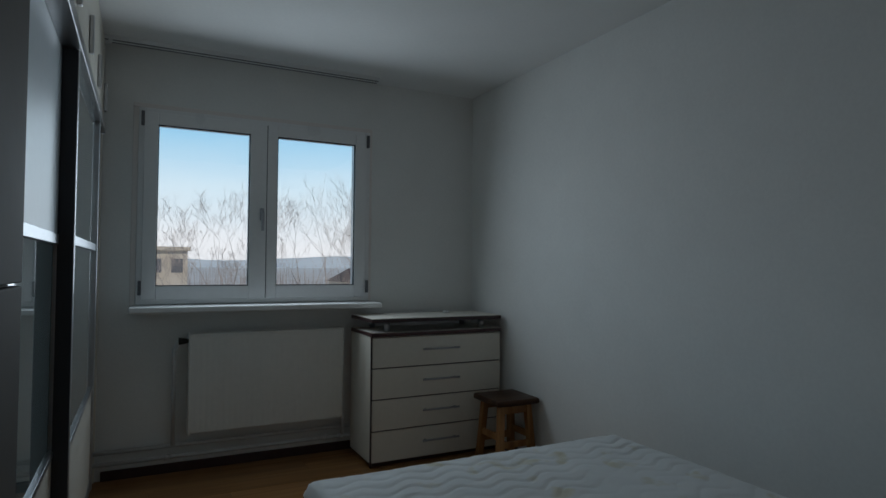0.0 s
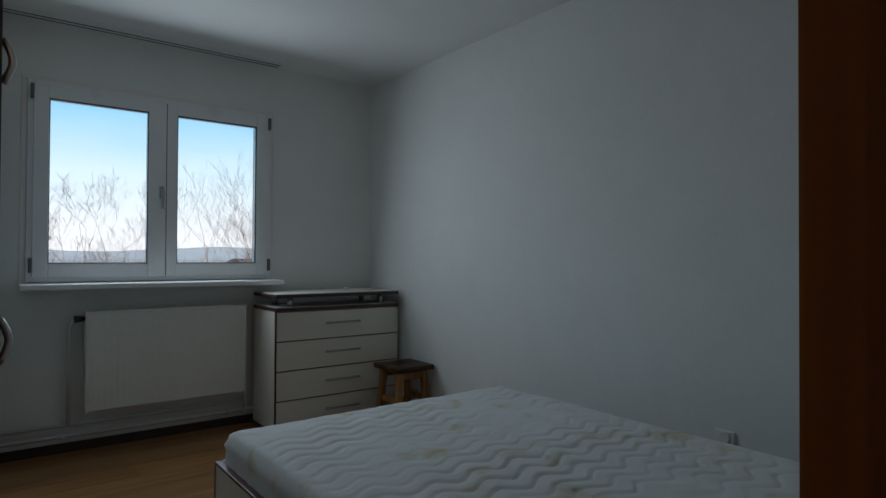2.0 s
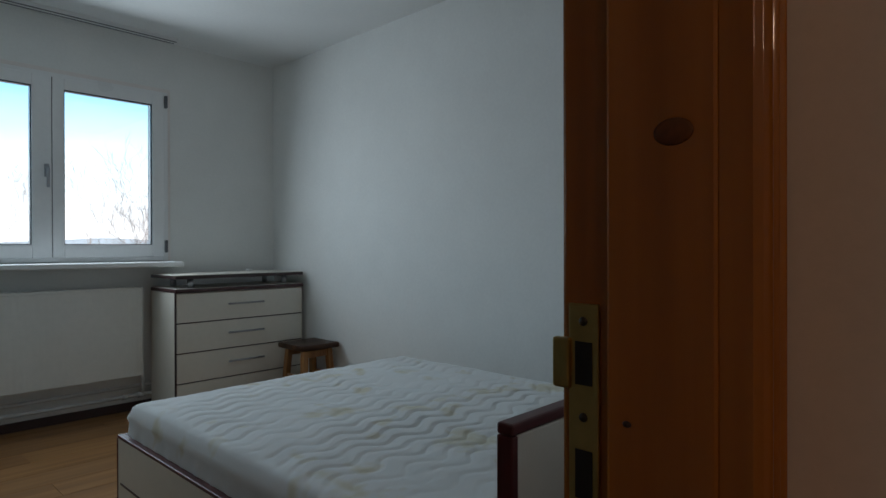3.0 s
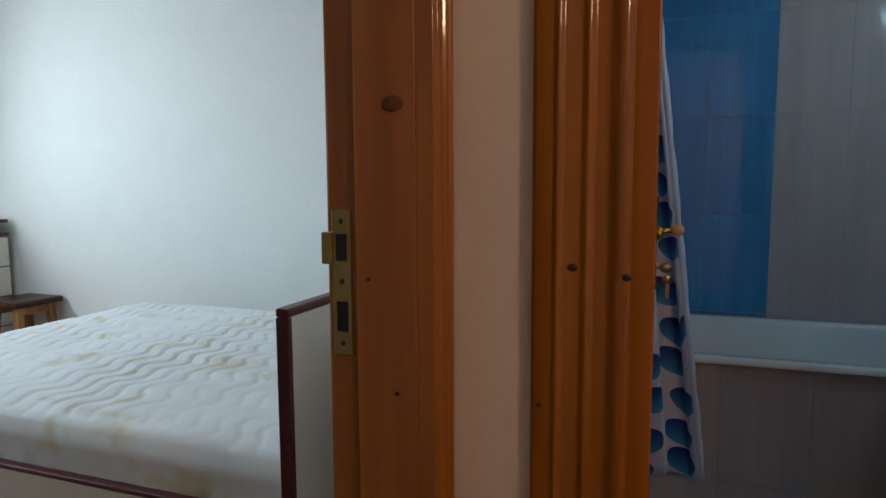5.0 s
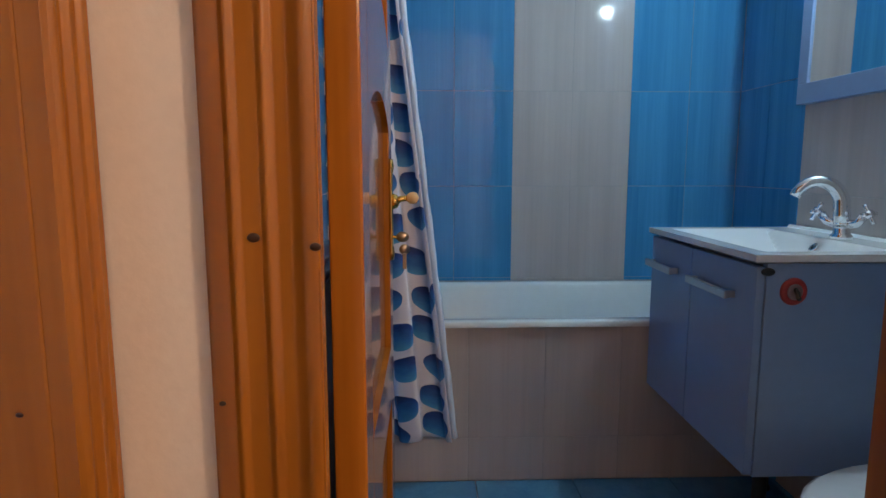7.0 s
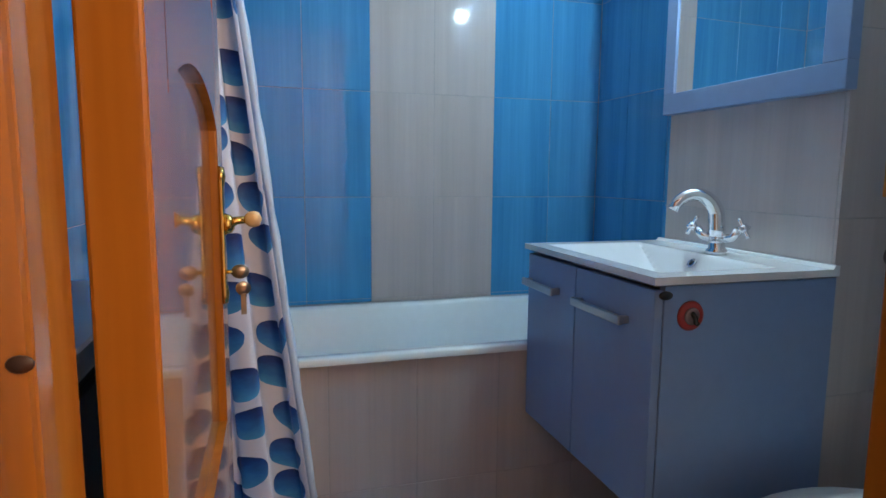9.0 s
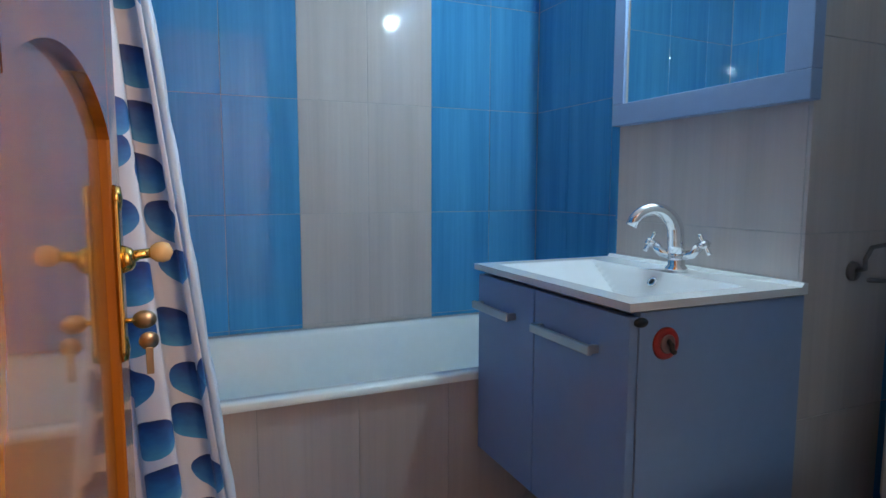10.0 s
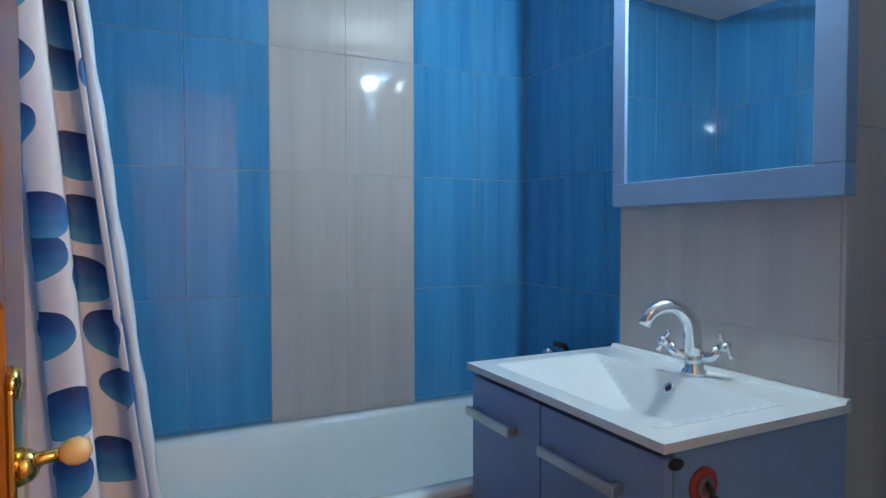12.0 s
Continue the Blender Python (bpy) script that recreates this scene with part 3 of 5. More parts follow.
def make_radiator():
    x0, x1, z0, z1 = 0.745, 1.685, 0.235, 0.828
    r = thing("radiator", ((x0 + x1) / 2, 4.225, z0), "white steel panel radiator mounted under the window", "radiator")
    hw, hh = (x1 - x0) / 2, z1 - z0
    # fluted front sheet
    bm = bmesh.new()
    n = 28
    rows = [0.012, 0.03, 0.045, hh - 0.05, hh - 0.034, hh - 0.018]
    grid = []
    for j, z in enumerate(rows):
        line = []
        for i in range(n * 6 + 1):
            u = i / (n * 6)
            fl = 0.5 - 0.5 * math.cos(math.tau * u * n)
            d = 0.0013 * (fl ** 2) if 1 < j < 4 else 0.0
            line.append(bm.verts.new((-hw + 0.012 + u * (2 * hw - 0.024), -0.047 + d, z)))
        grid.append(line)
    for a, b in zip(grid, grid[1:]):
        for i in range(len(a) - 1):
            bm.faces.new((a[i], a[i + 1], b[i + 1], b[i]))
    part(bm, "front_panel", ENAMEL, r, smooth=True)
    box("core", (-hw + 0.01, -0.040, 0.008), (hw - 0.01, 0.040, hh - 0.015), ENAMEL, r, 0.006)
    for s in (-1, 1):
        box("side_cover", (s * hw - 0.012 if s > 0 else -hw, -0.050, 0.0), (s * hw if s > 0 else -hw + 0.012, 0.045, hh), ENAMEL, r, 0.004)
    bm = bmesh.new()
    add_box(bm, (-hw + 0.012, -0.050, hh - 0.018), (hw - 0.012, -0.040, hh), 0.003)
    add_box(bm, (-hw + 0.012, 0.036, hh - 0.018), (hw - 0.012, 0.045, hh), 0.003)
    for i in range(46):
        x = -hw + 0.02 + i * (2 * hw - 0.05) / 45
        add_box(bm, (x, -0.040, hh - 0.012), (x + 0.009, 0.036, hh - 0.004))
    part(bm, "grille", ENAMEL, r)
    for sx in (-0.3, 0.3):
        box("bracket", (sx, 0.040, 0.1), (sx + 0.03, 0.075, hh - 0.1), ENAMEL, r, 0)
    tube("valve", [(-hw, 0.0, hh - 0.045), (-hw - 0.025, 0.0, hh - 0.045), (-hw - 0.055, 0.0, hh - 0.045)], [0.012, 0.018, 0.022], IRON, r)


make_radiator()

pipes = thing("heating_pipes", (0.69, 4.26, 0.0), "painted grey steel heating pipes along the wall foot", "pipes")
tube("riser", [(0, -0.035, 0.775), (-0.02, -0.03, 0.74), (-0.02, -0.01, 0.60), (-0.02, -0.01, 0.17)], 0.012, PIPE, pipes)
for z in (0.105, 0.165):
    tube("run", [(-0.62, 0.005 if z > 0.12 else -0.012, z), (2.02, 0.005 if z > 0.12 else -0.012, z)], 0.0125, PIPE, pipes)
for x in (-0.05, 0.9, 1.0):
    tube("collar", [(x - 0.015, -0.012, 0.105), (x + 0.015, -0.012, 0.105)], 0.018, PIPE, pipes)
tube("return", [(1.0, -0.035, 0.26), (1.01, -0.03, 0.20), (1.01, -0.012, 0.11)], 0.012, PIPE, pipes)


def make_chest():
    x0, x1, y0, y1 = 1.757, 2.686, 3.84, 4.24
    c = thing("chest_of_drawers", (x0, y0, 0), "cream four-drawer chest with dark edging and raised top", "chest of drawers")
    w, d = x1 - x0, y1 - y0
    box("plinth", (0.02, 0.03, 0.0), (w - 0.02, d, 0.026), DARK_EDGE, c)
    box("body", (0.0, 0.021, 0.026), (w, d, 0.798), CREAM, c)
    bm = bmesh.new()
    add_box(bm, (0.0, 0.004, 0.0), (0.006, 0.020, 0.798))
    for k in range(1, 4):
        add_box(bm, (0.007, 0.012, 0.026 + k * 0.1925 - 0.004), (w - 0.002, 0.020, 0.026 + k * 0.1925 + 0.004))
    part(bm, "edging", DARK_EDGE, c)
    for k in range(4):
        z = 0.026 + k * 0.1925
        dr = box("drawer", (0.008, 0.0, z + 0.004), (w - 0.001, 0.0195, z + 0.1885), CREAM, c, 0.002)
        h = bmesh.new()
        add_tube(h, [(0.34, -0.028, z + 0.108), (0.60, -0.028, z + 0.108)], 0.0065, 8)
        for hx in (0.365, 0.575):
            add_tube(h, [(hx, -0.028, z + 0.108), (hx, 0.001, z + 0.108)], 0.005, 8)
        part(h, "handle", SATIN, c, smooth=True)
    box("lower_top", (-0.002, -0.008, 0.799), (w + 0.002, d, 0.822), CHEST_EDGE, c, 0.003)
    box("lower_top_face", (0.006, 0.002, 0.8225), (w - 0.006, d - 0.006, 0.825), CREAM, c, 0)
    for lx, ly in ((0.12, 0.06), (w - 0.12, 0.06), (0.12, d - 0.07), (w - 0.12, d - 0.07)):
        tube("post", [(lx, ly, 0.8252), (lx, ly, 0.886)], 0.020, ALU, c, 16)
    box("upper_top", (-0.002, -0.008, 0.886), (w + 0.002, d, 0.908), DARK_EDGE, c, 0.002)
    box("upper_top_face", (0.004, -0.002, 0.9085), (w - 0.004, d - 0.005, 0.912), CREAM, c, 0)
    return c


make_chest()

knick = tagged(tube("small_cap", [(2.40, 4.10, 0.9125), (2.40, 4.10, 0.930)], 0.022, PVC, None, 16), "small white plastic cap lying on the chest", "cap")


def make_stool():
    s = thing("stool", (2.553, 3.560, 0), "small pine stool with a dark scorched square seat", "stool")
    bm = bmesh.new()
    add_box(bm, (-0.152, -0.152, 0.395), (0.152, 0.152, 0.432), 0.012, 3)
    bmesh.ops.subdivide_edges(bm, edges=bm.edges[:], cuts=3, use_grid_fill=True)
    for v in bm.verts:
        v.co.z -= 0.008 * (1 - (v.co.x / 0.152) ** 2) * (1 - (v.co.y / 0.152) ** 2)
        v.co.x += 0.006 * noise.noise(v.co * 14)
        v.co.y += 0.006 * noise.noise(v.co * 14 + Vector((5, 0, 0)))
    part(bm, "seat", STOOL_SEAT, s, smooth=True)
    for sx in (-1, 1):
        for sy in (-1, 1):
            bm = bmesh.new()
            add_box(bm, (-0.021, -0.021, 0.0), (0.021, 0.021, 0.397), 0.006)
            for v in bm.verts:
                k = 1 - v.co.z / 0.397
                v.co.x += sx * (0.095 + 0.028 * k)
                v.co.y += sy * (0.095 + 0.028 * k)
            part(bm, "leg", STOOL_WOOD, s)
    for sy in (-1, 1):
        box("rung", (-0.10, sy * 0.109 - 0.010, 0.135), (0.10, sy * 0.109 + 0.010, 0.175), STOOL_WOOD, s, 0.004)
        box("rung", (sy * 0.109 - 0.010, -0.10, 0.18), (sy * 0.109 + 0.010, 0.10, 0.22), STOOL_WOOD, s, 0.004)
        box("apron", (-0.085, sy * 0.10 - 0.009, 0.34), (0.085, sy * 0.10 + 0.009, 0.395), STOOL_WOOD, s, 0.003)


make_stool()


def make_bed():
    bx0, bx1, by0, by1 = 0.975, 2.42, 0.445, 2.46
    b = thing("bed", (bx0, by0, 0), "cream double bed frame with maroon edges and a wide headboard", "bed")
    w, l = bx1 - bx0, by1 - by0
    box("side_rail", (0.0, 0.0, 0.03), (0.022, l, 0.372), CREAM, b)
    box("side_rail", (w - 0.022, 0.0, 0.03), (w, l, 0.372), CREAM, b)
    box("footboard", (0.022, l - 0.022, 0.03), (w - 0.022, l, 0.372), CREAM, b)
    bm = bmesh.new()
    add_box(bm, (-0.002, 0.0, 0.373), (0.024, l + 0.001, 0.385), 0.003)
    add_box(bm, (w - 0.024, 0.0, 0.373), (w + 0.002, l + 0.001, 0.385), 0.003)
    add_box(bm, (0.0241, l - 0.024, 0.373), (w - 0.0241, l + 0.001, 0.385), 0.003)
    add_box(bm, (-0.003, l - 0.004, 0.03), (0.010, l + 0.003, 0.3725), 0.002)
    part(bm, "edging", MAROON, b)
    bm = bmesh.new()
    add_box(bm, (-0.0025, 0.03, 0.205), (0.0, l - 0.03, 0.211))
    add_box(bm, (-0.0025, l / 2 - 0.003, 0.03), (0.0, l / 2 + 0.003, 0.204))
    part(bm, "drawer_gap", DARK_EDGE, b)
    box("slat_base", (0.0225, 0.0, 0.25), (w - 0.0225, l - 0.023, 0.325), CREAM, b)
    hx0, hx1 = 0.716 - bx0, 2.70 - bx0
    box("headboard", (hx0 + 0.012, -0.020, 0.02), (hx1, -0.002, 0.878), CREAM, b)
    box("headboard_top", (hx0, -0.022, 0.8785), (hx1, 0.0, 0.892), MAROON, b, 0.003)
    box("headboard_edge", (hx0, -0.022, 0.02), (hx0 + 0.0115, 0.0, 0.878), MAROON, b, 0.002)


make_bed()


def make_mattress():
    """Quilted mattress: a dense sheet with rounded rim and zigzag stitched channels."""
    x0, x1, y0, y1, z0, z1 = 1.005, 2.40, 0.455, 2.43, 0.326, 0.505
    w, l, h = x1 - x0, y1 - y0, z1 - z0
    nx, ny, rim = 150, 210, 0.045
    bm = bmesh.new()

    def quilt(x, y):
        q = (y + 0.017 * math.sin(math.tau * x / 0.17 + 1.2 * math.sin(y * 9)) * 1.3 + 0.020 * noise.noise(Vector((x * 4, y * 4, 2)))) / 0.072
        f = abs(q - round(q)) * 2
        return -0.0085 * (0.6 + 0.6 * noise.noise(Vector((x * 2.5, y * 2.5, 7)))) * math.exp(-(f / 0.22) ** 2) + 0.006 * noise.noise(Vector((x * 3.2, y * 3.2, 0))) + 0.004 * noise.noise(Vector((x * 9, y * 9, 4)))

    top = []
    for j in range(ny + 1):
        row = []
        for i in range(nx + 1):
            x, y = w * i / nx, l * j / ny
            e = min(x, w - x, y, l - y)
            drop = rim - math.sqrt(max(rim * rim - (rim - e) ** 2, 0)) if e < rim else 0.0
            fade = min(1.0, e / 0.06)
            row.append(bm.verts.new((x, y, h - drop * 0.9 + quilt(x, y) * fade)))
        top.append(row)
    for a, b in zip(top, top[1:]):
        for i in range(nx):
            bm.faces.new((a[i], a[i + 1], b[i + 1], b[i]))
    ring = [top[0][i] for i in range(nx + 1)] + [top[j][nx] for j in range(1, ny + 1)] + [top[ny][i] for i in range(nx - 1, -1, -1)] + [top[j][0] for j in range(ny - 1, 0, -1)]
    last = ring
    for z, out in ((h - 0.058, 0.006), (h - 0.075, 0.0), (h - 0.12, 0.006), (0.02, 0.004), (0.0, -0.012)):
        cur = []
        for v in ring:
            dx = -1 if v.co.x < 1e-4 else 1 if v.co.x > w - 1e-4 else 0
            dy = -1 if v.co.y < 1e-4 else 1 if v.co.y > l - 1e-4 else 0
            wob = 0.004 * math.sin((v.co.x + v.co.y) * 60) if 0.03 < z < h - 0.08 else 0.0
            cur.append(bm.verts.new((v.co.x + dx * (out + wob), v.co.y + dy * (out + wob), z)))
        n = len(cur)
        for k in range(n):
            bm.faces.new((last[k], last[(k + 1) % n], cur[(k + 1) % n], cur[k]))
        last = cur
    bm.faces.new(last)
    bmesh.ops.recalc_face_normals(bm, faces=bm.faces)
    m = part(bm, "mattress", TICKING, place=(x0, y0, z0), smooth=True)
    tagged(m, "white quilted mattress with yellowish stains, without sheets", "mattress")


make_mattress()

sock = thing("wall_socket", (X_RIGHT, 1.41, 0.418), "white plastic wall socket above the mattress edge", "socket")
box("plate", (-0.012, -0.04, -0.03), (0.0, 0.04, 0.03), SOCKET, sock, 0.004)
lathe("well", [(0.001, 0.0), (0.024, 0.0), (0.026, 0.004), (0.022, 0.004), (0.001, 0.002)], SOCKET, sock, pose(-0.012, 0, 0, 0, -90, 0))


# ---- bathroom things ----
def make_bath_door():
    """Pine panel leaf, opened into the bathroom a little past a right angle; arched lower panel."""
    d = thing("door_1", (X_BATH + 0.012, -0.050, 0.012), "glossy varnished pine door with arched panels standing open", "door", kind="structure")
    d.rotation_euler = (0, 0, radians(-0.2))
    w, h, th = 0.595, 2.0, 0.040
    # stiles and rails round two panels, face at -th
    ax, bx = 0.085, w - 0.088
    cx, half = (ax + bx) / 2, (bx - ax) / 2

    def arch(x):
        u = (x - cx) / half
        return 0.050 * math.cos(u * math.pi / 2) ** 0.7 if abs(u) < 1 else 0.0

    n = 24
    bm = bmesh.new()
    add_box(bm, (0.0, -th, 0.0), (ax, 0.0, h), 0.003)
    add_box(bm, (bx, -th, 0.0), (w, 0.0, h), 0.003)
    add_box(bm, (ax, -th, 0.0), (bx, 0.0, 0.20))
    add_box(bm, (ax, -th, 0.55), (bx, 0.0, 0.666))
    add_box(bm, (ax, -th, h - 0.13), (bx, 0.0, h))
    for i in range(n):
        xa, xb = ax + (bx - ax) * i / n, ax + (bx - ax) * (i + 1) / n
        for y in (-th, 0.0):
            q = [bm.verts.new((x, y, z)) for x, z in ((xa, 1.10 + arch(xa)), (xb, 1.10 + arch(xb)), (xb, 1.26 + arch(xb)), (xa, 1.26 + arch(xa)))]
            bm.faces.new(q)
        for off in (1.10, 1.26):
            bm.faces.new([bm.verts.new(p) for p in ((xa, -th, off + arch(xa)), (xb, -th, off + arch(xb)), (xb, 0.0, off + arch(xb)), (xa, 0.0, off + arch(xa)))])
    bmesh.ops.remove_doubles(bm, verts=bm.verts[:], dist=0.0004)
    bmesh.ops.recalc_face_normals(bm, faces=bm.faces)
    part(bm, "leaf_frame", PINE, d)
    bm = bmesh.new()
    for lo, hi in ((0.19, 0.56), (0.656, 1.18), (1.255, h - 0.12)):
        add_box(bm, (ax - 0.004, -th + 0.011, lo), (bx + 0.004, -0.011, hi))
    part(bm, "panel", PINE, d)
    # brass lock plate, lever with cream knob, key with tag
    lx = w - 0.075
    bm = bmesh.new()
    add_box(bm, (lx - 0.018, -th - 0.006, 0.855), (lx + 0.018, -th, 1.035), 0.004)
    part(bm, "lock_plate", BRASS, d)
    for z in (1.035, 0.860):
        lathe("plate_end", [(0.001, 0.0), (0.016, 0.0), (0.014, 0.007), (0.001, 0.009)], BRASS, d, pose(lx, -th, z, 90, 0, 0), 18)
    lathe("rose", [(0.001, 0.0), (0.017, 0.0), (0.013, 0.010), (0.008, 0.014), (0.001, 0.014)], BRASS, d, pose(lx, -th - 0.005, 0.965, 90, 0, 0), 20)
    tube("spindle", [(lx, -th - 0.010, 0.965), (lx, -th - 0.022, 0.970), (lx, -th - 0.040, 0.972)], [0.009, 0.006, 0.0055], BRASS, d)
    lathe("knob", [(0.001, -0.012), (0.007, -0.011), (0.0115, -0.005), (0.0125, 0.002), (0.010, 0.009), (0.001, 0.013)], KNOB_CREAM, d, pose(lx, -th - 0.046, 0.972, 90, 0, 0), 20)
    tube("key_shank", [(lx, -th - 0.004, 0.893), (lx, -th - 0.014, 0.893)], 0.003, BRASS, d, 8)
    lathe("key_bow", [(0.001, -0.0012), (0.012, -0.0012), (0.012, 0.0012), (0.001, 0.0012)], KEY_METAL, d, pose(lx, -th - 0.025, 0.893, 0, 90, 0) @ Matrix.Diagonal((0.9, 1.1, 1, 1)), 20)
    lathe("spare_key_bow", [(0.001, -0.0012), (0.011, -0.0012), (0.011, 0.0012), (0.001, 0.0012)], KEY_METAL, d, pose(lx - 0.004, -th - 0.029, 0.868, 0, 80, 10), 20)
    box("spare_key_blade", (lx - 0.006, -th - 0.033, 0.828), (lx - 0.0035, -th - 0.025, 0.860), KEY_METAL, d, 0.0005)


make_bath_door()


def make_gap_box():
    # made-up box that gives the door gap its black strip and white top
    c = thing("gap_box", (0.98, 0.06, 0), "invented slim black box with a white top filling the gap behind the door", "cabinet")
    box("body", (-0.16, -0.055, 0.03), (0.30, 0.072, 0.872), BLACK, c, 0.004)
    box("front", (-0.155, -0.062, 0.05), (0.295, -0.0555, 0.86), BLACK, c, 0.002)
    box("top", (-0.17, -0.064, 0.8725), (0.31, 0.073, 0.90), CERAMIC, c, 0.006)
    box("plinth", (-0.14, -0.045, 0.0), (0.28, 0.070, 0.0295), IRON, c, 0.002)


make_gap_box()


def make_tub():
    x0, x1, y0, y1, zr = 1.945, BATH_FAR - 0.002, RECESS_Y + 0.002, BATH_LEFT - 0.004, 0.552
    t = thing("bathtub", ((x0 + x1) / 2, (y0 + y1) / 2, 0), "white enamelled bathtub built in behind a tiled panel", "bathtub")
    hx, hy = (x1 - x0) / 2, (y1 - y0) / 2
    bm = bmesh.new()

    def ring(ax, ay, r, z):
        vs = []
        for k in range(48):
            a = math.tau * (k + 0.5) / 48
            c, s = math.cos(a), math.sin(a)
            p = 2.0 / r
            vs.append(bm.verts.new((ax * math.copysign(abs(c) ** p, c), ay * math.copysign(abs(s) ** p, s), z)))
        return vs

    rings = [ring(hx, hy, 40, zr - 0.020), ring(hx, hy, 40, zr - 0.004), ring(hx - 0.004, hy - 0.004, 36, zr), ring(hx - 0.045, hy - 0.05, 9, zr), ring(hx - 0.056, hy - 0.062, 8, zr - 0.012),
             ring(hx - 0.085, hy - 0.11, 6, zr - 0.2), ring(hx - 0.12, hy - 0.18, 5, zr - 0.36), ring(hx - 0.17, hy - 0.26, 4, zr - 0.40), ring(0.05, 0.2, 3, zr - 0.405)]
    for a, b in zip(rings, rings[1:]):
        for k in range(48):
            bm.faces.new((a[k], a[(k + 1) % 48], b[(k + 1) % 48], b[k]))
    bm.faces.new(rings[-1])
    bmesh.ops.recalc_face_normals(bm, faces=bm.faces)
    part(bm, "basin", TUB_WHITE, t, smooth=True)
    box("backing", (-hx + 0.0135, -hy, 0.0), (-hx + 0.06, hy, zr - 0.021), GROUT, t, 0)
    return t, x0, y0, y1


tub, TUB_X, TUB_Y0, TUB_Y1 = make_tub()

mix = thing("bath_mixer", (2.28, RECESS_Y, 0.74), "chrome bath mixer tap on the tiled wall", "tap")
tube("mixer_body", [(-0.09, 0.07, 0), (0.09, 0.07, 0)], 0.022, CHROME, mix, 16)
for sx in (-0.075, 0.075):
    tube("inlet", [(sx, 0.0, 0.0), (sx, 0.07, 0.0)], 0.016, CHROME, mix)
    lathe("wheel", [(0.001, 0.0), (0.022, 0.0), (0.026, 0.012), (0.020, 0.03), (0.001, 0.034)], CHROME, mix, pose(sx * 1.25, 0.07, 0, 0, 90 if sx > 0 else -90, 0))
tube("spout", [(0, 0.07, 0.0), (0, 0.11, -0.01), (0, 0.19, -0.03), (0, 0.20, -0.05)], 0.011, CHROME, mix)
tube("lever", [(0, 0.07, 0.02), (0.0, 0.09, 0.05), (0.0, 0.13, 0.06)], 0.010, IRON, mix)


def make_curtain():
    """Gathered shower curtain: folds along y, drawn out towards its hem."""
    c = thing("shower_curtain", (1.905, 0.02, 0.175), "white shower curtain printed with blue brush blots, drawn aside", "shower curtain")
    nu, nv, top = 150, 60, 1.80
    bm = bmesh.new()
    uvl = bm.loops.layers.uv.new("UVMap")
    grid = []
    for j in range(nv + 1):
        v = j / nv
        z = v * top
        right = -0.277 + 0.210 * v
        left = 0.115 - 0.01 * v
        row = []
        for i in range(nu + 1):
            u = i / nu
            y = left + (right - left) * u
            amp = 0.026 * (1 - 0.25 * v)
            x = amp * math.sin(u * math.tau * 2.6 + 0.8 * math.sin(v * 2.2)) + 0.005 * math.sin(u * 23 + v * 3) - 0.012 * (1 - v)
            y += 0.012 * math.sin(u * math.tau * 2.6 * 2 + 1.0)
            zz = z + (0.012 * math.sin(u * 19) + 0.02 * (1 - u)) * (1 - v)
            row.append(bm.verts.new((x, y, zz)))
        grid.append(row)
    for j in range(nv):
        for i in range(nu):
            f = bm.faces.new((grid[j][i], grid[j][i + 1], grid[j + 1][i + 1], grid[j + 1][i]))
            for lp, (a, b) in zip(f.loops, ((i, j), (i + 1, j), (i + 1, j + 1), (i, j + 1))):
                lp[uvl].uv = (a / nu * 0.42, b / nv * top)
    body = part(bm, "cloth", CURTAIN, c, smooth=True)
    sol = body.modifiers.new("thick", "SOLIDIFY")
    sol.thickness = 0.0012
    bm = bmesh.new()
    hem = []
    for j in range(nv + 1):
        v = j / nv
        y = -0.277 + 0.210 * v
        wv = 0.0015 * math.sin(v * 46) + 0.001 * math.sin(v * 90)
        hem.append([bm.verts.new((0.004 + wv, y + 0.010, v * top)), bm.verts.new((-0.006 + wv * 1.5, y - 0.002 - wv * 0.6, v * top)), bm.verts.new((0.008 + wv, y - 0.012 + wv, v * top))])
    for a, b in zip(hem, hem[1:]):
        for k in range(2):
            bm.faces.new((a[k], a[k + 1], b[k + 1], b[k]))
    hemo = part(bm, "hem", HEM, c, smooth=True)
    sol = hemo.modifiers.new("thick", "SOLIDIFY")
    sol.thickness = 0.0015
    for i in range(7):
        y = 0.09 - i * 0.028
        pts = [(0.024 * math.sin(a), y, top + 0.012 + 0.024 * math.cos(a)) for a in [math.tau * k / 12 for k in range(13)]]
        tube("ring", pts, 0.002, CHROME, c, 6)
    rod = tagged(tube("curtain_rod", [(1.905, BATH_LEFT, 2.02), (1.905, RECESS_Y, 2.02)], 0.012, CHROME, None, 14), "chrome rod carrying the shower curtain", "curtain rod")


make_curtain()


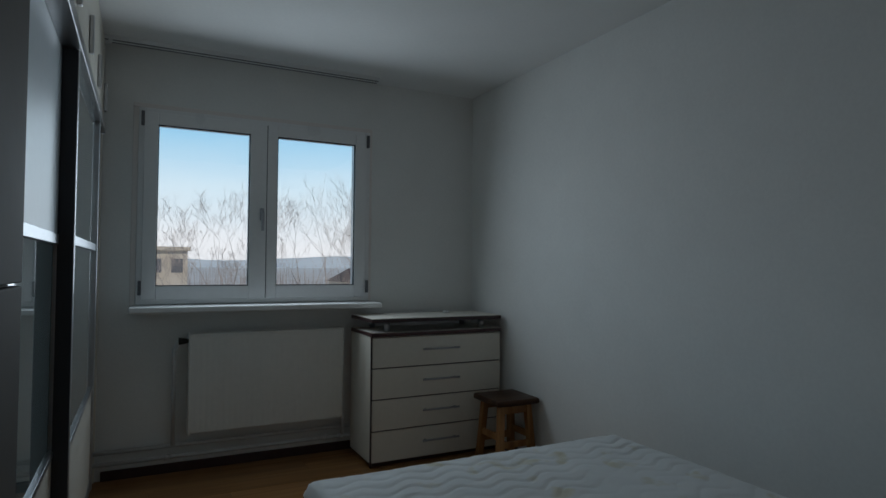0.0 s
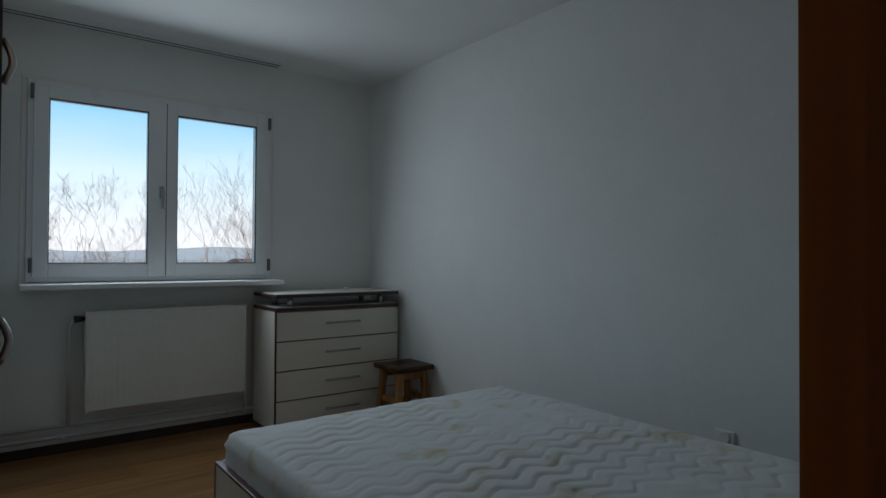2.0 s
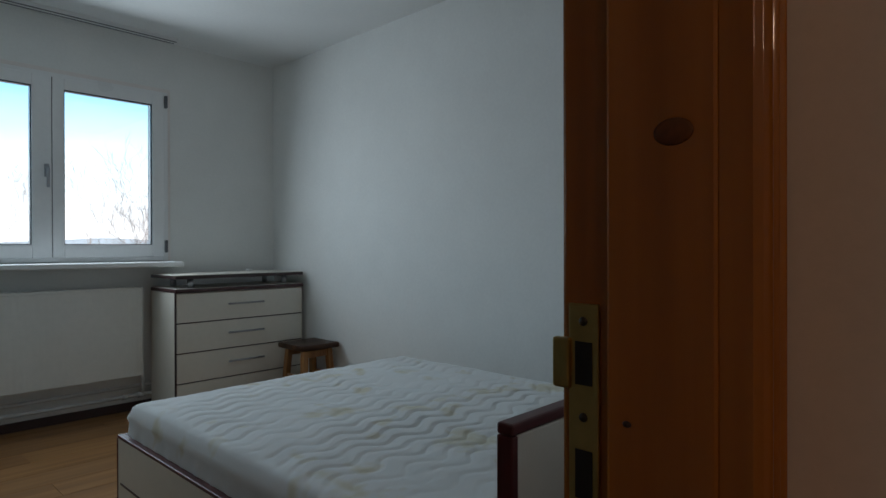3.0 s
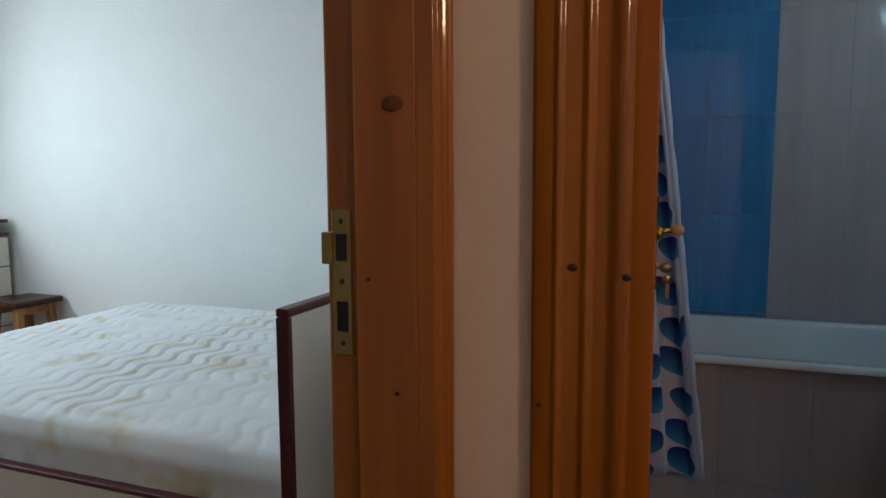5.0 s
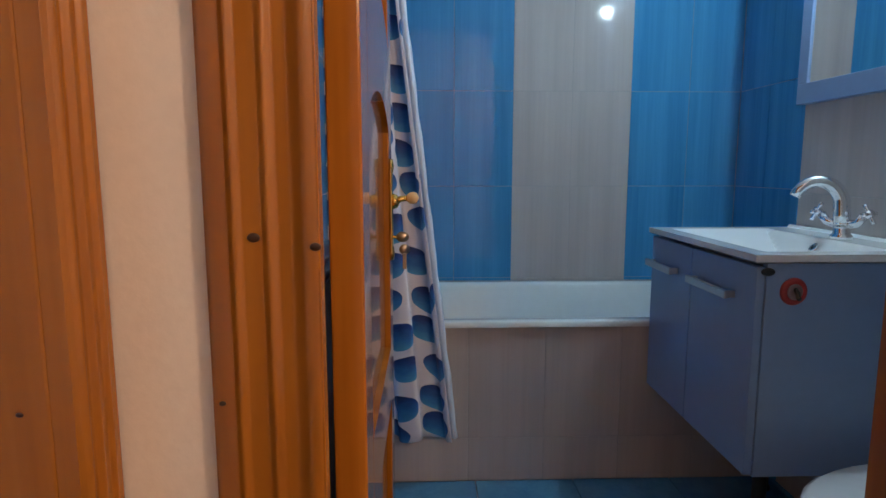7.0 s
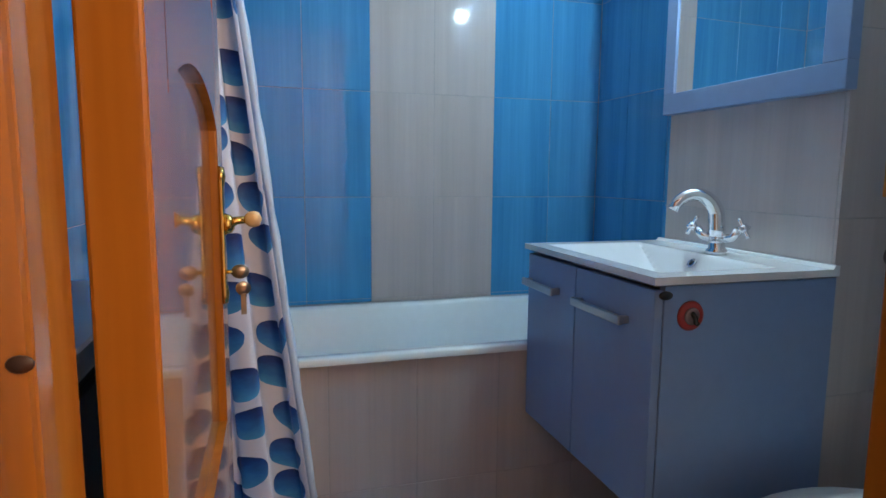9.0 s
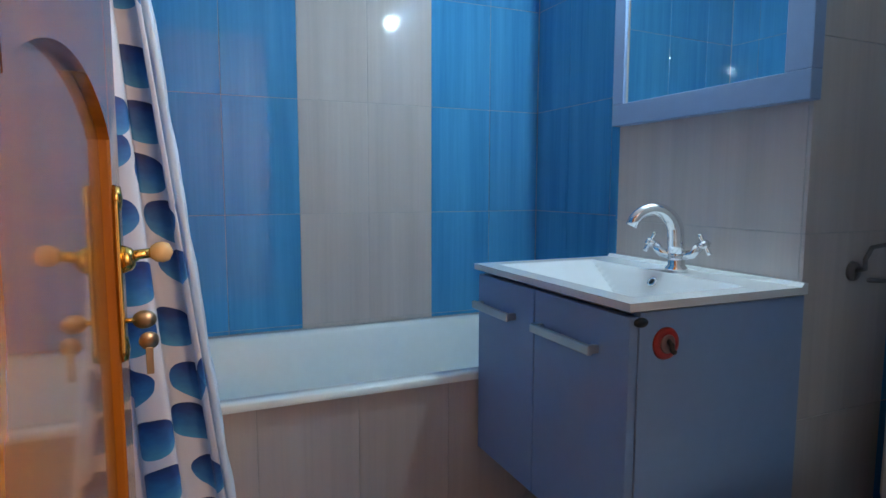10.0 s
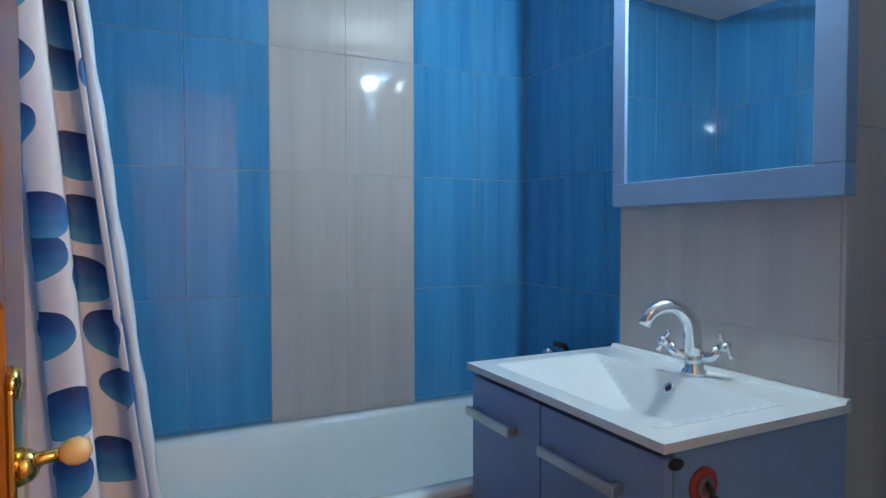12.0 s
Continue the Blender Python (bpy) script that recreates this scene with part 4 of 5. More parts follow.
def make_vanity():
    x0, x1, y0, y1 = 1.330, 1.928, CHASE_Y, -0.885
    v = thing("vanity_unit", (x0, y1, 0), "blue-grey vanity cabinet with white ceramic basin top", "vanity unit")
    w, d = x1 - x0, y1 - y0
    box("body", (0.018, -d, 0.345), (w - 0.018, -0.0205, 0.750), LILAC, v)
    for a in (0.0, w - 0.0178):
        box("side_panel", (a, -d, 0.345), (a + 0.0178, -0.0205, 0.838), LILAC, v, 0.001)
    for a, b in ((0.003, 0.316), (0.320, w - 0.003)):
        door = box("door", (a, -0.0195, 0.349), (b, 0.0, 0.830), LILAC, v, 0.002)
    for a, b in ((0.082, 0.292), (0.395, 0.580)):
        h = bmesh.new()
        add_box(h, (a, 0.018, 0.742), (b, 0.029, 0.762), 0.003)
        for hx in (a + 0.004, b - 0.016):
            add_box(h, (hx, 0.0005, 0.744), (hx + 0.012, 0.018, 0.760), 0.001)
        part(h, "handle", STEEL, v)
    for lx, ly in ((0.05, -0.07), (0.05, -d + 0.07), (w - 0.05, -d + 0.07)):
        lathe("foot", [(0.022, 0.0), (0.022, 0.012), (0.016, 0.02), (0.016, 0.325), (0.024, 0.344)], IRON, v, pose(lx, ly, 0))
    # basin top: a slab whose middle sinks to a sloping bowl
    bm = bmesh.new()
    tx0, tx1, ty0, ty1, zt = -0.008, w + 0.006, -d + 0.002, 0.010, 0.858
    nx, ny = 96, 76
    grid = []
    for j in range(ny + 1):
        row = []
        for i in range(nx + 1):
            x, y = tx0 + (tx1 - tx0) * i / nx, ty0 + (ty1 - ty0) * j / ny
            ux, uy = abs(x - 0.30) / 0.255, abs(y + 0.188) / 0.148
            kx = max(0.0, min(1.0, (1 - ux) * 1.35))
            ky = max(0.0, min(1.0, (1 - uy) * 2.6))
            z = zt - 0.085 * min(kx, ky * 1.1, 1.0)
            if y < ty0 + 0.016:
                z += 0.008
            row.append(bm.verts.new((x, y, z)))
        grid.append(row)
    for a, b in zip(grid, grid[1:]):
        for i in range(nx):
            bm.faces.new((a[i], a[i + 1], b[i + 1], b[i]))
    ring = grid[0][:] + [grid[j][nx] for j in range(1, ny + 1)] + [grid[ny][i] for i in range(nx - 1, -1, -1)] + [grid[j][0] for j in range(ny - 1, 0, -1)]
    low = [bm.verts.new((q.co.x, q.co.y, 0.8425)) for q in ring]
    low2 = [bm.verts.new((min(max(q.co.x, tx0 + 0.01), tx1 - 0.01), min(max(q.co.y, ty0 + 0.01), ty1 - 0.01), 0.8385)) for q in ring]
    n = len(ring)
    for k in range(n):
        bm.faces.new((ring[k], ring[(k + 1) % n], low[(k + 1) % n], low[k]))
        bm.faces.new((low[k], low[(k + 1) % n], low2[(k + 1) % n], low2[k]))
    bmesh.ops.recalc_face_normals(bm, faces=bm.faces)
    top = part(bm, "basin", CERAMIC, v, smooth=True)
    top.data.set_sharp_from_angle(angle=radians(35))
    # overflow ring on the back slope of the bowl
    oy = -0.312
    lathe("overflow", [(0.007, 0.0), (0.0135, 0.0), (0.0135, 0.004), (0.0085, 0.005), (0.007, 0.003)], CHROME, v, pose(0.284, oy, 0.833, -50, 0, 0), 22)
    lathe("overflow_hole", [(0.0002, 0.0035), (0.0085, 0.0035), (0.0085, 0.0042), (0.0002, 0.0042)], BLACK, v, pose(0.284, oy, 0.833, -50, 0, 0), 18)
    lathe("drain", [(0.001, 0.0), (0.021, 0.0), (0.019, 0.004), (0.001, 0.005)], CHROME, v, pose(0.30, -0.190, 0.7735), 22)
    # black cable grommet and red suction hook on the side panel
    lathe("grommet", [(0.0005, 0.0), (0.014, 0.0), (0.013, 0.004), (0.0005, 0.005)], BLACK, v, pose(0.0, -0.022, 0.820, 0, -90, 0) @ Matrix.Diagonal((0.65, 1.1, 1, 1)), 18)
    return v


vanity = make_vanity()

hook = thing("suction_hook", (1.3298, -0.967, 0.776), "red round suction hook stuck on the vanity side", "hook")
lathe("cup", [(0.001, 0.0), (0.031, 0.0), (0.029, 0.004), (0.022, 0.006), (0.017, 0.005), (0.001, 0.006)], RED, hook, pose(0, 0, 0, 0, -90, 0), 28)
lathe("inner_ring", [(0.009, 0.005), (0.018, 0.006), (0.016, 0.008), (0.009, 0.008)], plain("dull_metal", (0.30, 0.20, 0.19), 0.35, 0.5), hook, pose(0, 0, 0, 0, -90, 0), 24)
tube("hook_arm", [(-0.006, 0, 0.006), (-0.016, 0, 0.0), (-0.018, 0, -0.010), (-0.024, 0, -0.012)], 0.005, IRON, hook, 8)


def make_tap():
    t = thing("basin_tap", (1.606, -1.262, 0.859), "chrome basin mixer with curved spout and cross handles", "tap")
    t.rotation_euler = (0, 0, radians(28))
    lathe("base", [(0.026, 0.0), (0.026, 0.008), (0.020, 0.014), (0.019, 0.030), (0.0215, 0.042), (0.012, 0.050)], CHROME, t)
    pts = [(0, 0.0, 0.035), (0, 0.003, 0.062)]
    for i in range(11):
        a = math.pi * (0.08 + 0.80 * i / 10)
        pts.append((0, 0.062 - 0.058 * math.cos(a), 0.086 + 0.064 * math.sin(a)))
    turn = radians(-48)
    pts = [(-y * math.sin(turn), y * math.cos(turn), z) for x, y, z in pts]
    tube("spout", pts, [0.021, 0.0205] + [0.0195 - 0.0006 * i for i in range(11)], CHROME, t, 16)
    for s in (-1, 1):
        e = Vector((s * 0.052, 0.004, 0.062))
        tube("arm", [(0, 0, 0.035), tuple(e * 0.7), tuple(e)], [0.012, 0.011, 0.012], CHROME, t)
        d = Vector((s * 0.85, 0.1, 0.45)).normalized()
        a = d.cross(Vector((0, 1, 0))).normalized()
        b = d.cross(a)
        c = e + d * 0.014
        bm = bmesh.new()
        add_tube(bm, [e, c + d * 0.008], 0.010, 10)
        for q in (a, b):
            add_tube(bm, [c - q * 0.027, c - q * 0.02, c, c + q * 0.02, c + q * 0.027], [0.0055, 0.0055, 0.0042, 0.0055, 0.0055], 8)
        part(bm, "cross_handle", CHROME, t, smooth=True)


make_tap()


def make_mirror():
    x0, x1, z0, z1, y = 1.322, 1.918, 1.236, 2.03, CHASE_Y
    m = thing("wall_mirror", ((x0 + x1) / 2, y, z0), "wall mirror in a wide blue-grey laminate frame", "mirror")
    w, h = (x1 - x0) / 2, z1 - z0
    bm = bmesh.new()
    f = 0.060
    add_box(bm, (-w, 0.0, 0.0), (w, 0.033, f), 0.002)
    add_box(bm, (-w, 0.0, h - f), (w, 0.033, h), 0.002)
    add_box(bm, (-w, 0.0, f), (-w + f, 0.033, h - f), 0.002)
    add_box(bm, (w - f + 0.015, 0.0, f), (w, 0.033, h - f), 0.002)
    part(bm, "frame", LILAC, m)
    glass = box("glass", (-w + f, -0.003, f), (w - f + 0.015, 0.003, h - f), MIRROR, m, 0)
    glass.location, glass.rotation_euler = (0, 0.016, 0), (0, 0, radians(1.9))


make_mirror()

lampo = thing("mirror_lamp", (BATH_LAMP[0], CHASE_Y, 2.06), "small wall lamp above the bathroom mirror", "wall lamp")
box("mount", (-0.04, 0.0, -0.03), (0.04, 0.02, 0.05), CHROME, lampo)
tube("arm", [(0, 0.02, 0.02), (0, 0.08, 0.03), (0, 0.105, 0.01)], 0.006, CHROME, lampo)


def make_toilet():
    t = thing("toilet", (1.065, -1.215, 0), "white ceramic toilet with closed lid beside the vanity", "toilet")
    bm = bmesh.new()

    def ring(rx, ry, cy, z):
        return [bm.verts.new((rx * math.cos(math.tau * k / 32), cy + ry * math.sin(math.tau * k / 32) * (1.12 if math.sin(math.tau * k / 32) > 0 else 0.9), z)) for k in range(32)]

    rs = [ring(0.12, 0.20, -0.05, 0.0), ring(0.11, 0.18, -0.05, 0.12), ring(0.13, 0.22, -0.01, 0.24), ring(0.17, 0.25, 0.03, 0.35), ring(0.182, 0.262, 0.04, 0.385)]
    for a, b in zip(rs, rs[1:]):
        for k in range(32):
            bm.faces.new((a[k], a[(k + 1) % 32], b[(k + 1) % 32], b[k]))
    bm.faces.new(rs[-1])
    bm.faces.new(list(reversed(rs[0])))
    part(bm, "bowl", CERAMIC, t, smooth=True)
    bm = bmesh.new()
    rs = [ring(0.186, 0.268, 0.04, 0.387), ring(0.192, 0.275, 0.04, 0.396), ring(0.192, 0.275, 0.04, 0.410), ring(0.182, 0.262, 0.04, 0.420), ring(0.10, 0.15, 0.04, 0.425)]
    for a, b in zip(rs, rs[1:]):
        for k in range(32):
            bm.faces.new((a[k], a[(k + 1) % 32], b[(k + 1) % 32], b[k]))
    bm.faces.new(rs[-1])
    bm.faces.new(list(reversed(rs[0])))
    part(bm, "lid", CERAMIC, t, smooth=True)
    box("tank", (-0.19, -0.50, 0.387), (0.19, -0.28, 0.78), CERAMIC, t, 0.025, 3)
    box("neck", (-0.10, -0.42, 0.0), (0.10, -0.20, 0.386), CERAMIC, t, 0.02, 3)


make_toilet()

holder = thing("paper_holder", (CHASE_X0, -1.50, 0.90), "dark metal toilet paper holder on the tiled wall", "paper holder")
lathe("rose", [(0.001, 0.0), (0.022, 0.0), (0.020, 0.008), (0.001, 0.012)], GREY_METAL, holder, pose(0, 0.0, -0.02, 0, -90, 0))
tube("bar", [(-0.008, 0, -0.02), (-0.035, 0.012, -0.01), (-0.038, 0.02, 0.01), (-0.038, 0.0, 0.035), (-0.038, -0.08, 0.042), (-0.038, -0.15, 0.040)], 0.005, GREY_METAL, holder)
tube("lower_bar", [(-0.036, 0.0, -0.035), (-0.038, -0.06, -0.040), (-0.038, -0.14, -0.036)], 0.005, GREY_METAL, holder)


# ---- outside ----
def leafy_colour(name, a, b, scale):
    def build(t, p):
        v = coords(t, (1, 1, 1), True)
        t.links.new(ramp_of(t, noise_of(t, v, scale), [(0.35, a), (0.65, b)]), p.inputs["Base Color"])
        p.inputs["Roughness"].default_value = 0.9
    return material(name, build)


# ground colour is lightened to imitate the whitish haze over the land
EARTH = leafy_colour("winter_ground", (0.48, 0.49, 0.50), (0.62, 0.63, 0.64), 0.05)
# aerial haze over the far hills is mixed into their base colour
HILL = leafy_colour("haze_tinted_hills", (0.55, 0.64, 0.72), (0.62, 0.70, 0.77), 0.004)
# bark paler than its own brown: haze between window and trees is painted in
BARK = leafy_colour("haze_paled_bark", (0.40, 0.34, 0.31), (0.52, 0.45, 0.41), 3.0)
RENDERED = leafy_colour("ochre_render", (0.74, 0.66, 0.54), (0.82, 0.75, 0.64), 0.8)
ROOF = leafy_colour("dark_roof", (0.07, 0.06, 0.06), (0.12, 0.10, 0.10), 1.5)
# dark panes raised to grey, so the colour carries the distance haze
WINDOWS = plain("far_window_glass", (0.22, 0.23, 0.25), 0.15)

GROUND_Z = -9.0
bm = bmesh.new()
g = [bm.verts.new(p) for p in ((-4500, -4500, GROUND_Z), (4500, -4500, GROUND_Z), (4500, 4500, GROUND_Z), (-4500, 4500, GROUND_Z))]
bm.faces.new(g)
tagged(part(bm, "ground", EARTH), "winter land reaching the horizon, paled by haze in its colour", "ground", kind="structure")

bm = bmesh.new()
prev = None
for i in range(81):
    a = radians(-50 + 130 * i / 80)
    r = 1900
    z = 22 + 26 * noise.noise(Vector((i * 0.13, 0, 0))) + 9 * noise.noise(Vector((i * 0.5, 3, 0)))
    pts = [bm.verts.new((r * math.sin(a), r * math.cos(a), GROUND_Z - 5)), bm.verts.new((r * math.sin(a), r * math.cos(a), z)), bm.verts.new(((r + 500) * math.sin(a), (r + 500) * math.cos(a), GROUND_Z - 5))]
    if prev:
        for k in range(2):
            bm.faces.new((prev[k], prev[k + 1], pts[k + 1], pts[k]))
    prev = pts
tagged(part(bm, "backdrop", HILL, smooth=True), "line of distant hills with blue haze painted into their colour", "hills", kind="structure")


def build_bright_sky(t, p):
    """Pale winter sky: whitish over the hills, clear light blue above, thin cloud."""
    sep = t.nodes.new("ShaderNodeSeparateXYZ")
    t.links.new(t.nodes.new("ShaderNodeNewGeometry").outputs["Position"], sep.inputs[0])
    thin = noise_of(t, coords(t, (0.0016, 0.0016, 0.006), True), 1.0, 5.0)
    h = math_of(t, "ADD", math_of(t, "MULTIPLY", sep.outputs[2], 1 / 700), math_of(t, "MULTIPLY", thin, -0.25))
    c = ramp_of(t, h, [(0.0, (0.86, 0.89, 0.93)), (0.34, (0.66, 0.83, 0.94)), (0.80, (0.25, 0.59, 0.86))])
    p.inputs["Base Color"].default_value = (0, 0, 0, 1)
    t.links.new(c, p.inputs["Emission Color"])
    p.inputs["Emission Strength"].default_value = 3.1


bm = bmesh.new()
prev = None
for i in range(41):
    a = radians(-60 + 150 * i / 40)
    pts = [bm.verts.new((2900 * math.sin(a), 2900 * math.cos(a), z)) for z in (GROUND_Z - 5, 1400)]
    if prev:
        bm.faces.new((prev[0], pts[0], pts[1], prev[1]))
    prev = pts
tagged(part(bm, "backdrop", material("bright_winter_sky", build_bright_sky)), "pale blue winter sky beyond the hills", "sky", kind="structure")


def make_house(name, place, size, roof, label, mat):
    h = thing(name, place, label, "building")
    w, d, t = size
    box("walls", (-w / 2, 0, 0), (w / 2, d, t), mat, h, 0)
    if roof == "flat":
        box("roof", (-w / 2 - 0.25, -0.25, t), (w / 2 + 0.25, d + 0.25, t + 0.35), ROOF if mat is not RENDERED else RENDERED, h, 0)
    else:
        bm = bmesh.new()
        v = [bm.verts.new(p) for p in ((-w / 2 - 0.4, -0.4, t), (w / 2 + 0.4, -0.4, t), (w / 2 + 0.4, d + 0.4, t), (-w / 2 - 0.4, d + 0.4, t), (-w / 4, d / 2, t + 2.2), (w / 4, d / 2, t + 2.2))]
        for f in ((0, 1, 5, 4), (1, 2, 5), (2, 3, 4, 5), (3, 0, 4), (3, 2, 1, 0)):
            bm.faces.new([v[k] for k in f])
        part(bm, "roof", ROOF, h)
    for fl in range(int(t // 2.8)):
        n = max(2, int(w // 2.2))
        for k in range(n):
            x = -w / 2 + (k + 0.5) * w / n
            box("window", (x - 0.5, -0.03, fl * 2.8 + 1.0), (x + 0.5, -0.001, fl * 2.8 + 2.3), WINDOWS, h, 0)


make_house("house", (2.55, 62, GROUND_Z), (3.7, 6, 11.5), "flat", "ochre rendered flat-roofed house seen through the window", RENDERED)
make_house("house", (33.0, 90, GROUND_Z), (9, 8, 7.6), "hip", "house with a dark hipped roof behind bare trees", RENDERED)


def make_tree(place, height, seed, lean=0.0):
    """A bare winter tree: a tapered trunk that forks five times down to fine twigs."""
    rng = random.Random(seed)
    t = thing("tree", place, "bare leafless winter tree outside the window", "tree", "bare trees outside")
    limbs, twigs = bmesh.new(), bmesh.new()

    def grow(p, d, length, r, depth):
        pts, rad = [p], [r]
        q, dd = Vector(p), Vector(d)
        for i in range(3):
            dd = (dd + Vector((rng.uniform(-1, 1), rng.uniform(-1, 1), rng.uniform(-0.3, 0.6))) * 0.13).normalized()
            q = q + dd * length / 3
            pts.append(q.copy())
            rad.append(r * (1 - 0.13 * (i + 1)))
        add_ring(limbs if depth < 3 else twigs, pts, rad, 6 if depth < 2 else 3)
        if depth >= 6:
            return
        for k in range((2 if depth > 4 else rng.choice((2, 3, 3))) if depth else 4):
            i = rng.choice((2, 3, 3)) if k else 3
            side = Vector((rng.uniform(-1, 1), rng.uniform(-1, 1), rng.uniform(0.1, 0.9))).normalized()
            grow(pts[i], (dd * 0.7 + side * 0.85).normalized(), length * rng.uniform(0.55, 0.74), max(rad[i] * 0.66, 0.008), depth + 1)

    grow(Vector((0, 0, 0)), Vector((lean, 0, 1)).normalized(), height * 0.48, height * 0.009, 0)
    part(limbs, "trunk", BARK, t)
    tagged(part(twigs, "twigs", BARK, t), kind="stuff")


def add_ring(bm, pts, radii, sides):
    rings = []
    for i, p in enumerate(pts):
        d = (pts[min(i + 1, len(pts) - 1)] - pts[max(i - 1, 0)]).normalized()
        a = d.cross(Vector((0.3, 1, 0.1))).normalized()
        b = d.cross(a)
        rings.append([bm.verts.new(p + (a * math.cos(k * math.tau / sides) + b * math.sin(k * math.tau / sides)) * radii[i]) for k in range(sides)])
    for r, s in zip(rings, rings[1:]):
        for k in range(sides):
            bm.faces.new((r[k], r[(k + 1) % sides], s[(k + 1) % sides], s[k]))


for place, height, seed, lean in (((6.2, 42, GROUND_Z), 13.5, 3, 0.0), ((11.2, 40, GROUND_Z), 15.5, 5, 0.05), ((13.4, 44, GROUND_Z), 12.5, 8, 0.25), ((8.8, 46, GROUND_Z), 11.5, 11, -0.1),
                                  ((16.0, 47, GROUND_Z), 12.0, 14, 0.1), ((5.0, 50, GROUND_Z), 10.8, 17, 0.0), ((18.6, 45, GROUND_Z), 12.5, 21, -0.05)):
    make_tree(place, height, seed, lean)

bm = bmesh.new()
rng = random.Random(4)
for i in range(1300):
    x, y = rng.uniform(4, 26), rng.uniform(34, 60)
    h = rng.uniform(7.6, 10.2)
    p = Vector((x, y, GROUND_Z))
    q = p + Vector((rng.uniform(-0.8, 0.8), rng.uniform(-0.5, 0.5), h))
    m1 = (p + q) / 2 + Vector((rng.uniform(-0.4, 0.4), 0, 0))
    add_ring(bm, [p, m1, q], [0.04, 0.025, 0.008], 3)
tagged(part(bm, "thicket", BARK), "tangle of bare shrubs and saplings below the window", "shrubs", kind="stuff")


# ---- pieces: floor planks and wall tiles ----
PLANK_MESHES = {}


def piece(name, size, mat, parent, place, rot=None, bevel=0.0007):
    key = (name, tuple(round(s, 3) for s in size), mat.name)
    if key not in PLANK_MESHES:
        b = bmesh.new()
        add_box(b, (-size[0] / 2, -size[1] / 2, -size[2] / 2), (size[0] / 2, size[1] / 2, size[2] / 2), bevel, 1)
        PLANK_MESHES[key] = mesh_of(b, name, mat)
    ob = new(name, PLANK_MESHES[key])
    ob.parent = parent
    ob.location = place
    return ob


rng = random.Random(9)
row, y = 0, Y_DOOR_OUT + 0.012
while y < Y_WIN - 0.02:
    wy = min(0.192, Y_WIN - 0.002 - y)
    x = X_LEFT - (0.4 * (row % 3))
    while x < X_RIGHT - 0.01:
        a, b = max(x, X_LEFT + 0.002), min(x + 1.28, X_RIGHT - 0.002)
        if b - a > 0.03:
            piece("plank", (b - a - 0.0012, wy - 0.0012, 0.008), LAMINATE, floor, ((a + b) / 2, y + wy / 2, -0.004), bevel=0.0008)
        x += 1.28
    y += 0.192
    row += 1


def spans(a, b, first, step):
    """Cells of a grid through `first`, clipped to a..b."""
    k = math.floor((a - first) / step)
    out = []
    while first + k * step < b - 1e-4:
        lo, hi = max(a, first + k * step), min(b, first + (k + 1) * step)
        if hi - lo > 0.006:
            out.append((lo, hi, k))
        k += 1
    return out


GAP, TH = 0.0016, 0.008
rows_z = spans(0.0, H, 0.166, 0.400)


def tile_wall(parent, axis, plane, sign, cols, z0, z1, choose):
    """Tiles on a wall at axis = plane, faced towards sign; choose gives the glaze by column."""
    for a, b, k in cols:
        for lo, hi, r in rows_z:
            lo, hi = max(lo, z0), min(hi, z1)
            if hi - lo < 0.01:
                continue
            c = plane - sign * TH / 2
            tilt = rng.uniform(-0.0004, 0.0004)
            if axis == "x":
                piece("tile", (TH, b - a - GAP, hi - lo - GAP), choose(k), parent, (c + tilt, (a + b) / 2, (lo + hi) / 2))
            else:
                piece("tile", (b - a - GAP, TH, hi - lo - GAP), choose(k), parent, ((a + b) / 2, c + tilt, (lo + hi) / 2))


